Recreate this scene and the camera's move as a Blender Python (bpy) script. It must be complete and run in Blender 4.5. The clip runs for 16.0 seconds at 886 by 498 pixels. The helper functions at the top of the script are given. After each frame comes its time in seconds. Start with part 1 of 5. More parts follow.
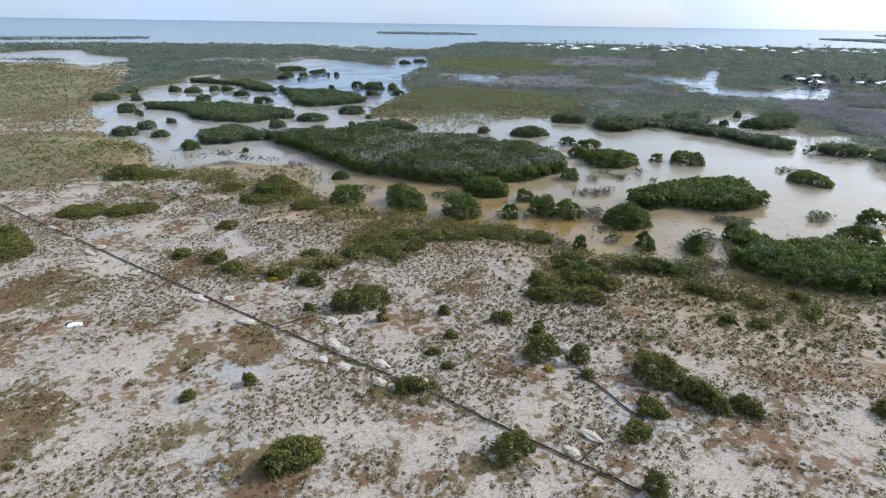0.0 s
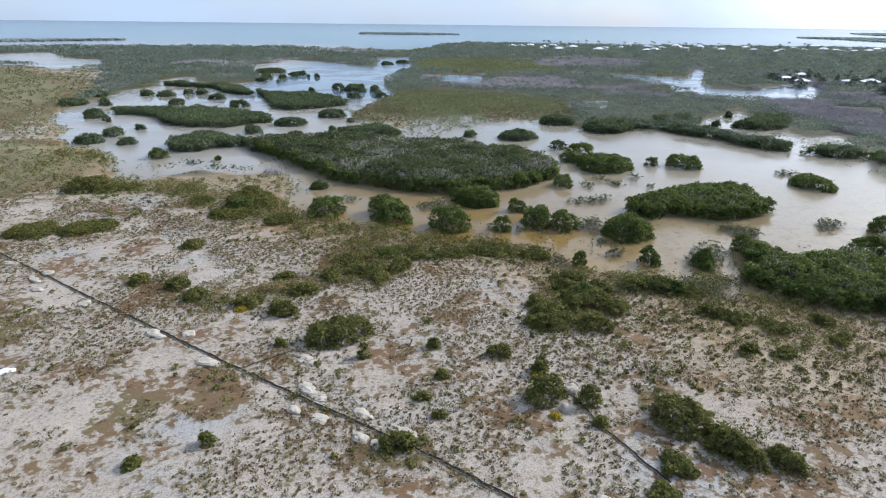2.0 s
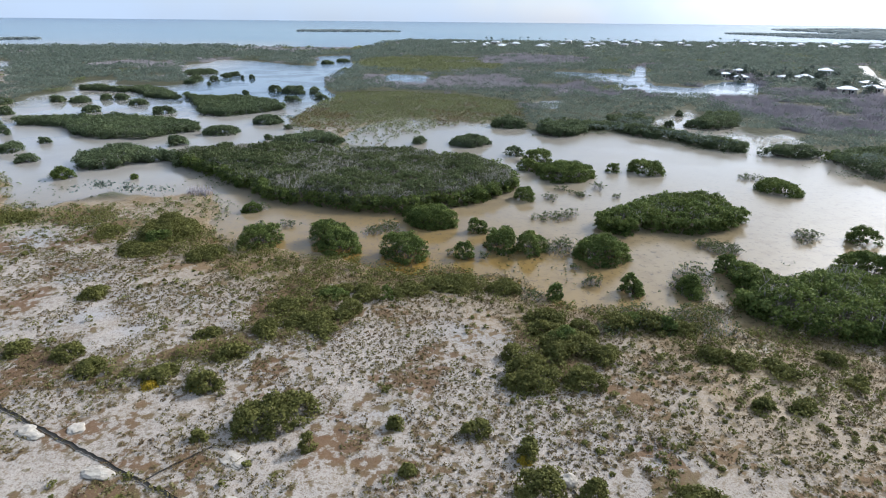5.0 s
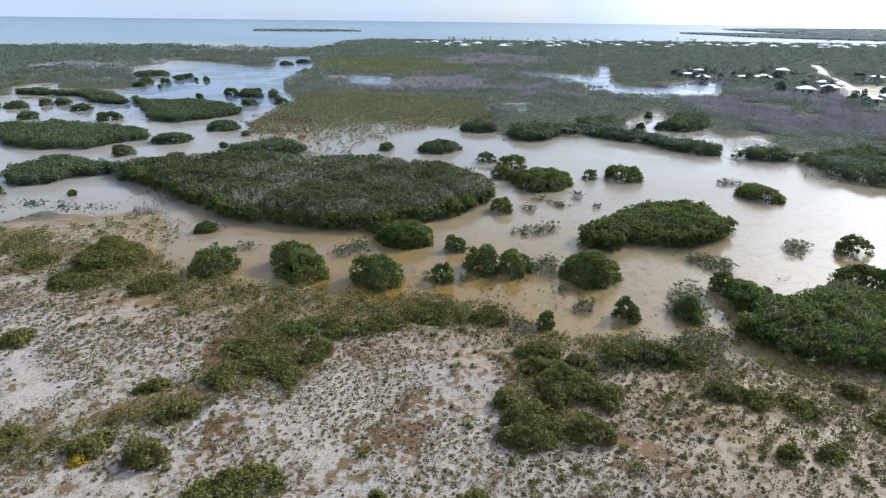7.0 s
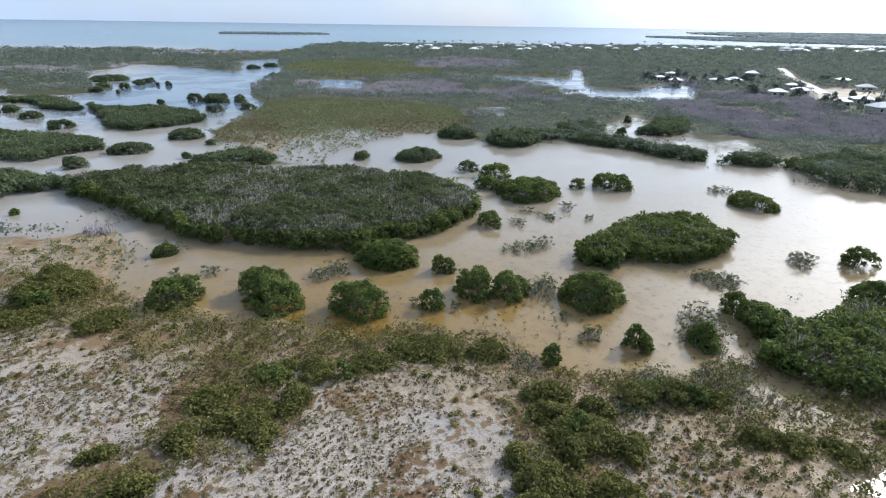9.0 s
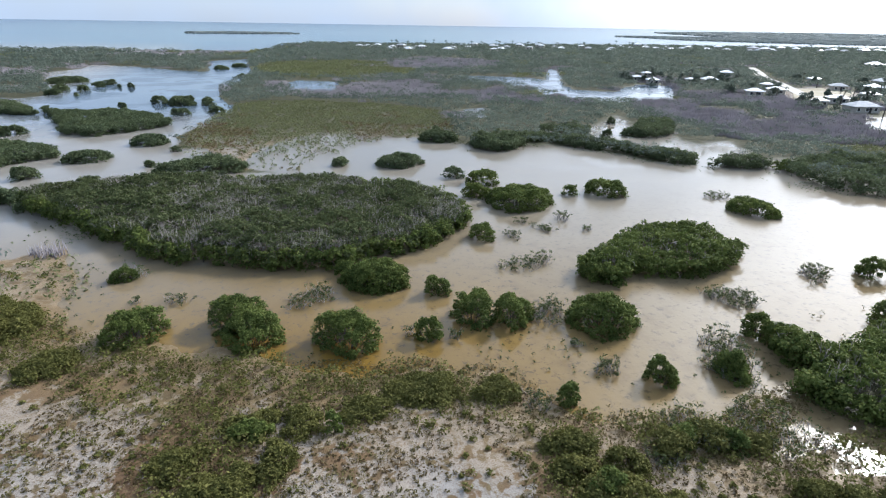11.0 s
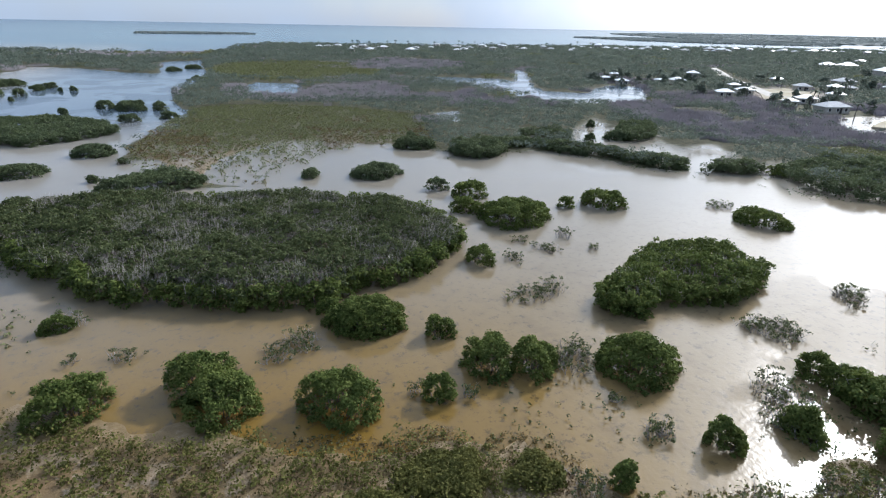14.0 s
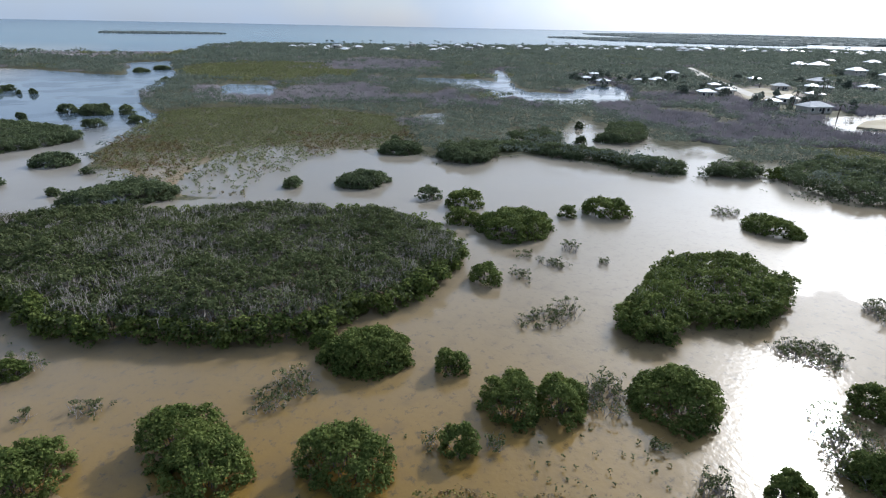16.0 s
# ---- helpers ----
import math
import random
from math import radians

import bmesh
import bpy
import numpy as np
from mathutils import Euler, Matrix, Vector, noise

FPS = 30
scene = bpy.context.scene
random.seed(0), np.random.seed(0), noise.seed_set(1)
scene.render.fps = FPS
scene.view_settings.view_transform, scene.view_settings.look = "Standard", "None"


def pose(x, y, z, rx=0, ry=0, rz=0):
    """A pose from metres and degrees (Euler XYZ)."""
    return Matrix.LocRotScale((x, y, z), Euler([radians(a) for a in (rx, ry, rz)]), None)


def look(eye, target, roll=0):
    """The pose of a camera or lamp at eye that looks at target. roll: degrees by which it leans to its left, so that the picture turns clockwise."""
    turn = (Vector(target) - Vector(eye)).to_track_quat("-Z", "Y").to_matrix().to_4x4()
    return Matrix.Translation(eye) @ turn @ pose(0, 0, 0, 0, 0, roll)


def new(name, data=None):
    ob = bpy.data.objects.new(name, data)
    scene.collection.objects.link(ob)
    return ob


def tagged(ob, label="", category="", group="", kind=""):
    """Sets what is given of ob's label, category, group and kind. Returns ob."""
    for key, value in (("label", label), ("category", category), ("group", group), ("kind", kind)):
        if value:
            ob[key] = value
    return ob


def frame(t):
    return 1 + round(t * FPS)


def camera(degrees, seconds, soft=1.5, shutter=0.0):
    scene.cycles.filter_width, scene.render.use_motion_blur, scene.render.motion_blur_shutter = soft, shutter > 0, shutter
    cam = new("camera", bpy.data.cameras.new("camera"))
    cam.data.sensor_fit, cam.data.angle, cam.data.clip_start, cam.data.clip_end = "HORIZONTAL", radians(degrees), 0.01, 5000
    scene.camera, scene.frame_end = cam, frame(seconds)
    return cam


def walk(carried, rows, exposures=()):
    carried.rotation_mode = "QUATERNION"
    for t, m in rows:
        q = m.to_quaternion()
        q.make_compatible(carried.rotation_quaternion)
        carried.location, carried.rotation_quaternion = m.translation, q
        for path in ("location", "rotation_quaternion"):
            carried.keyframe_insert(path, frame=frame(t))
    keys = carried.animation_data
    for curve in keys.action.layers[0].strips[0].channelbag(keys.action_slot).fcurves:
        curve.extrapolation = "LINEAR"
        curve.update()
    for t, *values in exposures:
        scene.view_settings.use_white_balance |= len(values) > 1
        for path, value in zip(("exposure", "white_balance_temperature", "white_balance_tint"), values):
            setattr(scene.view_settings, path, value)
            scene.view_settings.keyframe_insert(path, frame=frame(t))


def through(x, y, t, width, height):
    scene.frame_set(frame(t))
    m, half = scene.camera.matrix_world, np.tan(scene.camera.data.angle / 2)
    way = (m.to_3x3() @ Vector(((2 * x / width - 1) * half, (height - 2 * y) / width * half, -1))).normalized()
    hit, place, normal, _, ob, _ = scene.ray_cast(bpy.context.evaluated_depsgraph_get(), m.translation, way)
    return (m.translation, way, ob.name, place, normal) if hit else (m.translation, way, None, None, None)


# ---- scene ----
cam = camera(77.4, 16.0, 1.15)
METRES, EYE, TILT, LEAN, TURN = 58.48, 30.0, 0.0, 0.0, 0.0
ROWS = [
    (0.0, 0.0, 0.0, 0.0, 0.33, -22.45, -0.81),
    (0.5, -0.0025, 0.0299, -0.0034, 0.18, -22.07, -0.91),
    (1.0, -0.0039, 0.0613, -0.0057, -0.15, -22.05, -0.92),
    (1.5, -0.0048, 0.0929, -0.0059, -0.65, -22.19, -0.83),
    (2.0, -0.0049, 0.1248, -0.0061, -1.38, -22.39, -0.58),
    (2.5, -0.0057, 0.1571, -0.0063, -2.26, -22.43, -0.5),
    (3.0, -0.0066, 0.1896, -0.0056, -3.17, -22.47, -0.48),
    (3.5, -0.0072, 0.222, -0.0043, -4.13, -22.54, -0.47),
    (4.0, -0.0079, 0.2547, -0.0023, -5.16, -22.59, -0.46),
    (4.5, -0.009, 0.2866, -0.0007, -6.13, -22.62, -0.49),
    (5.0, -0.01, 0.318, 0.0001, -7.08, -22.64, -0.52),
    (7.5, -0.0183, 0.4728, 0.0029, -11.71, -22.63, -0.7),
    (8.0, -0.0202, 0.503, 0.0018, -12.48, -22.58, -0.73),
    (8.5, -0.0226, 0.5336, -0.0007, -13.23, -22.43, -0.74),
    (9.0, -0.0246, 0.5642, -0.0026, -13.9, -22.32, -0.78),
    (11.5, -0.0342, 0.719, -0.0094, -17.4, -22.26, -0.9),
    (12.0, -0.0363, 0.7503, -0.0112, -18.08, -22.18, -0.96),
    (12.5, -0.0381, 0.7815, -0.0138, -18.73, -22.12, -0.95),
    (13.0, -0.0405, 0.8124, -0.0162, -19.37, -22.01, -0.97),
    (13.5, -0.0426, 0.8437, -0.0178, -19.99, -22.03, -1.02),
    (14.0, -0.0445, 0.875, -0.0179, -20.68, -22.17, -1.02),
    (14.5, -0.0465, 0.9057, -0.0187, -21.34, -22.2, -1.04),
    (15.0, -0.049, 0.9356, -0.0199, -21.93, -22.19, -1.07),
    (15.5, -0.0505, 0.9666, -0.0218, -22.58, -22.11, -1.07),
    (16.0, -0.0524, 0.9972, -0.0217, -23.26, -22.13, -1.09),
]
walk(cam, [(t, pose(0, 0, EYE, TILT, LEAN, TURN) @ pose(METRES * x, METRES * y, METRES * z, 90 + pitch, roll, yaw)) for t, x, y, z, yaw, pitch, roll in ROWS],
     [(0.0, 0.61, 6000, 10), (5.0, 0.61, 6000, 10), (9.0, 0.61, 6000, 10), (12.5, 0.48, 6000, 10), (16.0, 0.2, 6000, 10)])

# ---- sky and sun ----
SUN_AZ, SUN_EL = 63.0, 32.0
world = bpy.data.worlds.new("sky")
scene.world = world
world.use_nodes = True
wt = world.node_tree
sky = wt.nodes.new("ShaderNodeTexSky")
sky.sky_type, sky.sun_disc = "NISHITA", False
sky.sun_elevation, sky.sun_rotation = radians(SUN_EL), radians(SUN_AZ)
sky.air_density, sky.dust_density, sky.ozone_density, sky.altitude = 1.0, 1.2, 1.5, 0
veil_noise = wt.nodes.new("ShaderNodeTexNoise")
veil_noise.inputs["Scale"].default_value, veil_noise.inputs["Detail"].default_value = 2.6, 6
veil_ramp = wt.nodes.new("ShaderNodeMapRange")
veil_ramp.inputs["From Min"].default_value, veil_ramp.inputs["From Max"].default_value = 0.42, 0.62
veil_ramp.inputs["To Min"].default_value, veil_ramp.inputs["To Max"].default_value = 0.68, 0.97
veil = wt.nodes.new("ShaderNodeMix")
veil.data_type = "RGBA"
# thin cloud, brighter round the sun
where = wt.nodes.new("ShaderNodeTexCoord")
toward = wt.nodes.new("ShaderNodeVectorMath")
toward.operation = "DOT_PRODUCT"
toward.inputs[1].default_value = (math.sin(radians(SUN_AZ)) * math.cos(radians(SUN_EL)), math.cos(radians(SUN_AZ)) * math.cos(radians(SUN_EL)), math.sin(radians(SUN_EL)))
glow = wt.nodes.new("ShaderNodeMapRange")
glow.interpolation_type = "SMOOTHSTEP"
for key, value in (("From Min", 0.6), ("From Max", 1.0), ("To Min", 0.0), ("To Max", 1.0)):
    glow.inputs[key].default_value = value
cloud = wt.nodes.new("ShaderNodeMix")
cloud.data_type = "RGBA"
cloud.inputs[6].default_value = (3.2, 3.9, 4.95, 1)
cloud.inputs[7].default_value = (11.6, 12.2, 13.1, 1)
core = wt.nodes.new("ShaderNodeMapRange")
core.interpolation_type = "SMOOTHSTEP"
for key, value in (("From Min", 0.885), ("From Max", 1.0), ("To Min", 0.0), ("To Max", 1.0)):
    core.inputs[key].default_value = value
halo = wt.nodes.new("ShaderNodeMix")
halo.data_type = "RGBA"
halo.inputs[7].default_value = (42.0, 42.0, 42.0, 1)
wt.links.new(toward.outputs["Value"], core.inputs["Value"])
wt.links.new(core.outputs["Result"], halo.inputs["Factor"])
wt.links.new(cloud.outputs[2], halo.inputs[6])
wt.links.new(where.outputs["Generated"], toward.inputs[0])
wt.links.new(toward.outputs["Value"], glow.inputs["Value"])
wt.links.new(glow.outputs["Result"], cloud.inputs["Factor"])
wt.links.new(veil_noise.outputs["Fac"], veil_ramp.inputs["Value"])
wt.links.new(veil_ramp.outputs["Result"], veil.inputs["Factor"])
wt.links.new(sky.outputs["Color"], veil.inputs[6])
wt.links.new(halo.outputs[2], veil.inputs[7])
back = wt.nodes["Background"]
back.inputs["Strength"].default_value = 0.125
wt.links.new(veil.outputs[2], back.inputs["Color"])

sun = new("sun", bpy.data.lights.new("sun", "SUN"))
sun.data.energy, sun.data.angle, sun.data.color = 3.0, radians(1.6), (1.0, 0.96, 0.9)
sun_dir = Vector((math.sin(radians(SUN_AZ)) * math.cos(radians(SUN_EL)), math.cos(radians(SUN_AZ)) * math.cos(radians(SUN_EL)), math.sin(radians(SUN_EL))))
sun.matrix_world = look(sun_dir * 100, (0, 0, 0))


# ---- materials ----
def shader(name, rough=0.8, metal=0.0, spec=0.5):
    m = bpy.data.materials.new(name)
    m.use_nodes = True
    b = m.node_tree.nodes["Principled BSDF"]
    b.inputs["Roughness"].default_value, b.inputs["Metallic"].default_value = rough, metal
    b.inputs["Specular IOR Level"].default_value = spec
    return m, m.node_tree, b


def node(nt, kind, **values):
    n = nt.nodes.new(kind)
    for k, v in values.items():
        n.inputs[k].default_value = v
    return n


def position(nt):
    return nt.nodes.new("ShaderNodeNewGeometry").outputs["Position"]


def noise_of(nt, pos, scale, detail=4, rough=0.55):
    n = node(nt, "ShaderNodeTexNoise", Scale=scale, Detail=detail, Roughness=rough)
    nt.links.new(pos, n.inputs["Vector"])
    return n.outputs["Fac"]


def ranged(nt, value, a, b, c=0.0, d=1.0):
    n = node(nt, "ShaderNodeMapRange", **{"From Min": a, "From Max": b, "To Min": c, "To Max": d})
    nt.links.new(value, n.inputs["Value"])
    return n.outputs["Result"]


def blend(nt, fac, a, b, mode="MIX"):
    n = nt.nodes.new("ShaderNodeMix")
    n.data_type, n.blend_type = "RGBA", mode
    for value, socket in ((fac, n.inputs["Factor"]), (a, n.inputs[6]), (b, n.inputs[7])):
        if isinstance(value, (int, float)):
            socket.default_value = value
        elif isinstance(value, tuple):
            socket.default_value = (*value, 1)
        else:
            nt.links.new(value, socket)
    return n.outputs[2]


def maths(nt, op, a, b):
    n = nt.nodes.new("ShaderNodeMath")
    n.operation = op
    for value, socket in ((a, n.inputs[0]), (b, n.inputs[1])):
        if isinstance(value, (int, float)):
            socket.default_value = value
        else:
            nt.links.new(value, socket)
    return n.outputs[0]


def bumped(nt, b, height, strength, distance):
    n = node(nt, "ShaderNodeBump", Strength=strength, Distance=distance)
    nt.links.new(height, n.inputs["Height"])
    nt.links.new(n.outputs["Normal"], b.inputs["Normal"])


def attribute(nt, name):
    n = nt.nodes.new("ShaderNodeAttribute")
    n.attribute_name = name
    return n.outputs["Fac"]


def leaf_material(name, dark, mid, light, scale=0.35, through=0.35, spread=0.9):
    m, nt, b = shader(name, 0.75, 0, 0.08)
    geo = nt.nodes.new("ShaderNodeNewGeometry")
    n = noise_of(nt, geo.outputs["Position"], scale, 3)
    c = blend(nt, ranged(nt, n, 0.35, 0.65), dark, mid)
    c = blend(nt, ranged(nt, geo.outputs["Random Per Island"], 0.45, 1.0, 0, spread), c, light)
    nt.links.new(c, b.inputs["Base Color"])
    t = nt.nodes.new("ShaderNodeBsdfTranslucent")
    nt.links.new(c, t.inputs["Color"])
    mix = node(nt, "ShaderNodeMixShader", Fac=through)
    nt.links.new(b.outputs[0], mix.inputs[1])
    nt.links.new(t.outputs[0], mix.inputs[2])
    nt.links.new(mix.outputs[0], nt.nodes["Material Output"].inputs["Surface"])
    return m


def plain_material(name, a, b_, scale, rough=0.8, metal=0.0, bump=0.0):
    m, nt, b = shader(name, rough, metal, 0.3)
    pos = position(nt)
    n = noise_of(nt, pos, scale, 5)
    nt.links.new(blend(nt, ranged(nt, n, 0.3, 0.7), a, b_), b.inputs["Base Color"])
    if bump:
        bumped(nt, b, n, 0.5, bump)
    return m


MANGROVE_LEAF = leaf_material("mangrove_leaf", (0.058, 0.086, 0.022), (0.108, 0.138, 0.034), (0.18, 0.205, 0.06))
ISLAND_LEAF = leaf_material("island_leaf", (0.058, 0.075, 0.03), (0.086, 0.105, 0.042), (0.135, 0.15, 0.068), 0.18)
SHRUB_LEAF = leaf_material("shrub_leaf", (0.08, 0.086, 0.024), (0.128, 0.126, 0.036), (0.19, 0.178, 0.058), 0.5)
# grey-green with blue and paleness added, painting aerial haze on the far woods
HAZED_FOREST_LEAF = leaf_material("hazed_forest_leaf", (0.09, 0.115, 0.09), (0.158, 0.184, 0.145), (0.205, 0.228, 0.185), 0.075, 0.42, 0.5)
# keys' foliage far paler than real leaves: distance haze put into the colour
HAZED_KEY_LEAF = leaf_material("hazed_key_leaf", (0.22, 0.25, 0.24), (0.25, 0.28, 0.27), (0.28, 0.31, 0.3), 0.02, 0.35, 0.5)
# duller, paler mangrove green for distant stands, with haze painted in
HAZED_MANGROVE_LEAF = leaf_material("hazed_mangrove_leaf", (0.075, 0.1, 0.05), (0.105, 0.13, 0.06), (0.15, 0.17, 0.09), 0.12, 0.35, 0.7)
OLIVE_LEAF = leaf_material("olive_leaf", (0.128, 0.14, 0.062), (0.168, 0.18, 0.08), (0.205, 0.212, 0.112), 0.05, 0.35, 0.6)
SCRUB_LEAF = leaf_material("scrub_leaf", (0.13, 0.085, 0.044), (0.128, 0.118, 0.042), (0.2, 0.168, 0.09), 0.35, 0.2, 0.7)
FLOWER_LEAF = leaf_material("yellow_leaf", (0.3, 0.22, 0.02), (0.38, 0.27, 0.03), (0.45, 0.33, 0.05), 0.5)
TWIG = plain_material("weathered_twig", (0.15, 0.135, 0.12), (0.29, 0.265, 0.24), 1.5)
GREY_TWIG = plain_material("bare_grey_twig", (0.18, 0.16, 0.168), (0.29, 0.262, 0.275), 0.06)
BARK = plain_material("mangrove_bark", (0.06, 0.05, 0.04), (0.13, 0.11, 0.09), 3.0)
LIMESTONE = plain_material("limestone_rubble", (0.27, 0.235, 0.19), (0.39, 0.355, 0.3), 2.5, 0.9, 0, 0.06)
STONE = plain_material("loose_stone", (0.12, 0.09, 0.07), (0.34, 0.3, 0.26), 1.3, 0.9)
DITCH_WATER = plain_material("ditch_peat", (0.012, 0.011, 0.01), (0.028, 0.025, 0.02), 3.0, 0.9)
ROOF_METAL = plain_material("white_metal_roof", (0.74, 0.75, 0.77), (0.82, 0.82, 0.82), 0.4, 0.35)
ROOF_TILE = plain_material("pale_shingle_roof", (0.42, 0.42, 0.43), (0.56, 0.56, 0.56), 1.2, 0.8)
STUCCO = plain_material("painted_stucco", (0.36, 0.33, 0.29), (0.48, 0.45, 0.4), 0.6, 0.85)
GLASS, gnt, gb = shader("window_glass", 0.08, 0, 0.6)
gb.inputs["Base Color"].default_value = (0.02, 0.025, 0.03, 1)
PALE_ROAD = plain_material("pale_coral_road", (0.42, 0.39, 0.34), (0.55, 0.51, 0.45), 0.2, 0.9)
BARE_LOT = plain_material("dry_lot", (0.3, 0.25, 0.16), (0.45, 0.4, 0.3), 0.08, 0.95)
PLASTIC = plain_material("white_sheet", (0.7, 0.7, 0.72), (0.82, 0.82, 0.82), 2.0, 0.5)
DARK_CLOTH = plain_material("dark_cloth", (0.02, 0.02, 0.025), (0.05, 0.05, 0.05), 2.0, 0.9)

# marl, herb mats, wet mud and peat, mixed by the ground's own cover values
GROUND, nt, b = shader("marl_ground", 0.92, 0, 0.2)
pos = position(nt)
fine, mid_n, broad = noise_of(nt, pos, 3.2, 7, 0.65), noise_of(nt, pos, 0.75, 6, 0.6), noise_of(nt, pos, 0.13, 5, 0.6)
marl = blend(nt, ranged(nt, broad, 0.35, 0.65), (0.345, 0.298, 0.25), (0.27, 0.24, 0.208))
marl = blend(nt, ranged(nt, mid_n, 0.5, 0.68, 0, 0.55), marl, (0.27, 0.25, 0.225))
marl = blend(nt, ranged(nt, fine, 0.53, 0.62, 0, 0.75), marl, (0.17, 0.128, 0.085))
marl = blend(nt, ranged(nt, fine, 0.3, 0.42, 0.5, 0), marl, (0.385, 0.36, 0.325))
slab = noise_of(nt, pos, 0.085, 4, 0.5)
marl = blend(nt, ranged(nt, slab, 0.55, 0.66, 0, 0.7), marl, (0.27, 0.275, 0.28))
grit = noise_of(nt, pos, 7.5, 4, 0.7)
marl = blend(nt, ranged(nt, grit, 0.52, 0.62, 0, 0.8), marl, (0.15, 0.112, 0.075))
cushion = noise_of(nt, pos, 2.1, 2, 0.5)
marl = blend(nt, maths(nt, "MULTIPLY", ranged(nt, cushion, 0.56, 0.61, 0, 0.8), ranged(nt, broad, 0.42, 0.56)), marl, (0.115, 0.082, 0.046))
herb = blend(nt, ranged(nt, fine, 0.4, 0.6), (0.08, 0.056, 0.024), (0.118, 0.1, 0.04))
herb = blend(nt, ranged(nt, broad, 0.45, 0.6), herb, (0.115, 0.064, 0.03))
tuft_n = noise_of(nt, pos, 1.35, 4, 0.6)
patchy = maths(nt, "ADD", maths(nt, "MULTIPLY", tuft_n, 0.35), maths(nt, "ADD", maths(nt, "MULTIPLY", mid_n, 0.3), maths(nt, "MULTIPLY", broad, 0.45)))
herb = blend(nt, ranged(nt, attribute(nt, "cover"), 1.0, 1.9), herb, (0.16, 0.158, 0.082))
cover = maths(nt, "ADD", patchy, maths(nt, "MULTIPLY", attribute(nt, "cover"), 0.12))
c = blend(nt, ranged(nt, cover, 0.57, 0.602, 0, 0.92), marl, herb)
wetness = attribute(nt, "wet")
mud = blend(nt, ranged(nt, mid_n, 0.35, 0.65), (0.24, 0.166, 0.08), (0.175, 0.122, 0.062))
c = blend(nt, maths(nt, "MULTIPLY", wetness, 0.94), c, mud)
peat = blend(nt, ranged(nt, mid_n, 0.4, 0.6), (0.05, 0.05, 0.026), (0.1, 0.092, 0.05))
c = blend(nt, attribute(nt, "wood"), c, peat)
nt.links.new(c, b.inputs["Base Color"])
nt.links.new(ranged(nt, wetness, 0.3, 1.0, 0.92, 0.45), b.inputs["Roughness"])
bumped(nt, b, maths(nt, "ADD", fine, mid_n), 0.6, 0.12)

WATER, nt, b = shader("silty_water", 0.24, 0, 0.5)
b.inputs["IOR"].default_value = 1.33
pos = position(nt)
broad, mid_n, ripple = noise_of(nt, pos, 0.035, 4), noise_of(nt, pos, 0.35, 5), noise_of(nt, pos, 1.6, 3)
silt = blend(nt, ranged(nt, broad, 0.35, 0.65), (0.19, 0.11, 0.016), (0.15, 0.09, 0.018))
sep = nt.nodes.new("ShaderNodeSeparateXYZ")
nt.links.new(pos, sep.inputs[0])
# base colour turns greyer from x 2 to x 42
silt = blend(nt, ranged(nt, sep.outputs["X"], 2, 42), silt, (0.19, 0.142, 0.078))
silt = blend(nt, ranged(nt, mid_n, 0.5, 0.75, 0, 0.5), silt, (0.1, 0.064, 0.026))
speck = noise_of(nt, pos, 1.1, 5, 0.7)
silt = blend(nt, ranged(nt, speck, 0.54, 0.66, 0, 0.75), silt, (0.06, 0.045, 0.025))
swell = noise_of(nt, pos, 0.0035, 4)
deep = blend(nt, ranged(nt, swell, 0.4, 0.6), (0.1, 0.165, 0.205), (0.15, 0.205, 0.23))
deep = blend(nt, ranged(nt, sep.outputs["Y"], 1500, 4200), deep, (0.055, 0.105, 0.15))
milky = blend(nt, ranged(nt, broad, 0.35, 0.65), (0.265, 0.242, 0.208), (0.22, 0.2, 0.172))
milky = blend(nt, ranged(nt, sep.outputs["X"], -45, -5), milky, (0.215, 0.19, 0.152))
lagoon = blend(nt, ranged(nt, sep.outputs["Y"], 84, 138), silt, milky)
clear = maths(nt, "MULTIPLY", ranged(nt, sep.outputs["Y"], 205, 260), ranged(nt, sep.outputs["X"], -105, -75))
lagoon = blend(nt, clear, lagoon, (0.085, 0.115, 0.15))
nt.links.new(blend(nt, ranged(nt, sep.outputs["Y"], 560, 900), lagoon, deep), b.inputs["Base Color"])
nt.links.new(ranged(nt, sep.outputs["Y"], 450, 800, 0.5, 0.1), b.inputs["Specular IOR Level"])
breeze = noise_of(nt, pos, 0.045, 5, 0.6)
calm = maths(nt, "MULTIPLY", ranged(nt, breeze, 0.48, 0.52, 0.155, 0.0), ranged(nt, sep.outputs["Y"], 300, 450, 1.0, 0.0))
nt.links.new(maths(nt, "SUBTRACT", 0.215, calm), b.inputs["Roughness"])
wave = node(nt, "ShaderNodeBump", Distance=0.1)
nt.links.new(ranged(nt, sep.outputs["Y"], 90, 300, 0.2, 0.0), wave.inputs["Strength"])
nt.links.new(ripple, wave.inputs["Height"])
nt.links.new(wave.outputs["Normal"], b.inputs["Normal"])


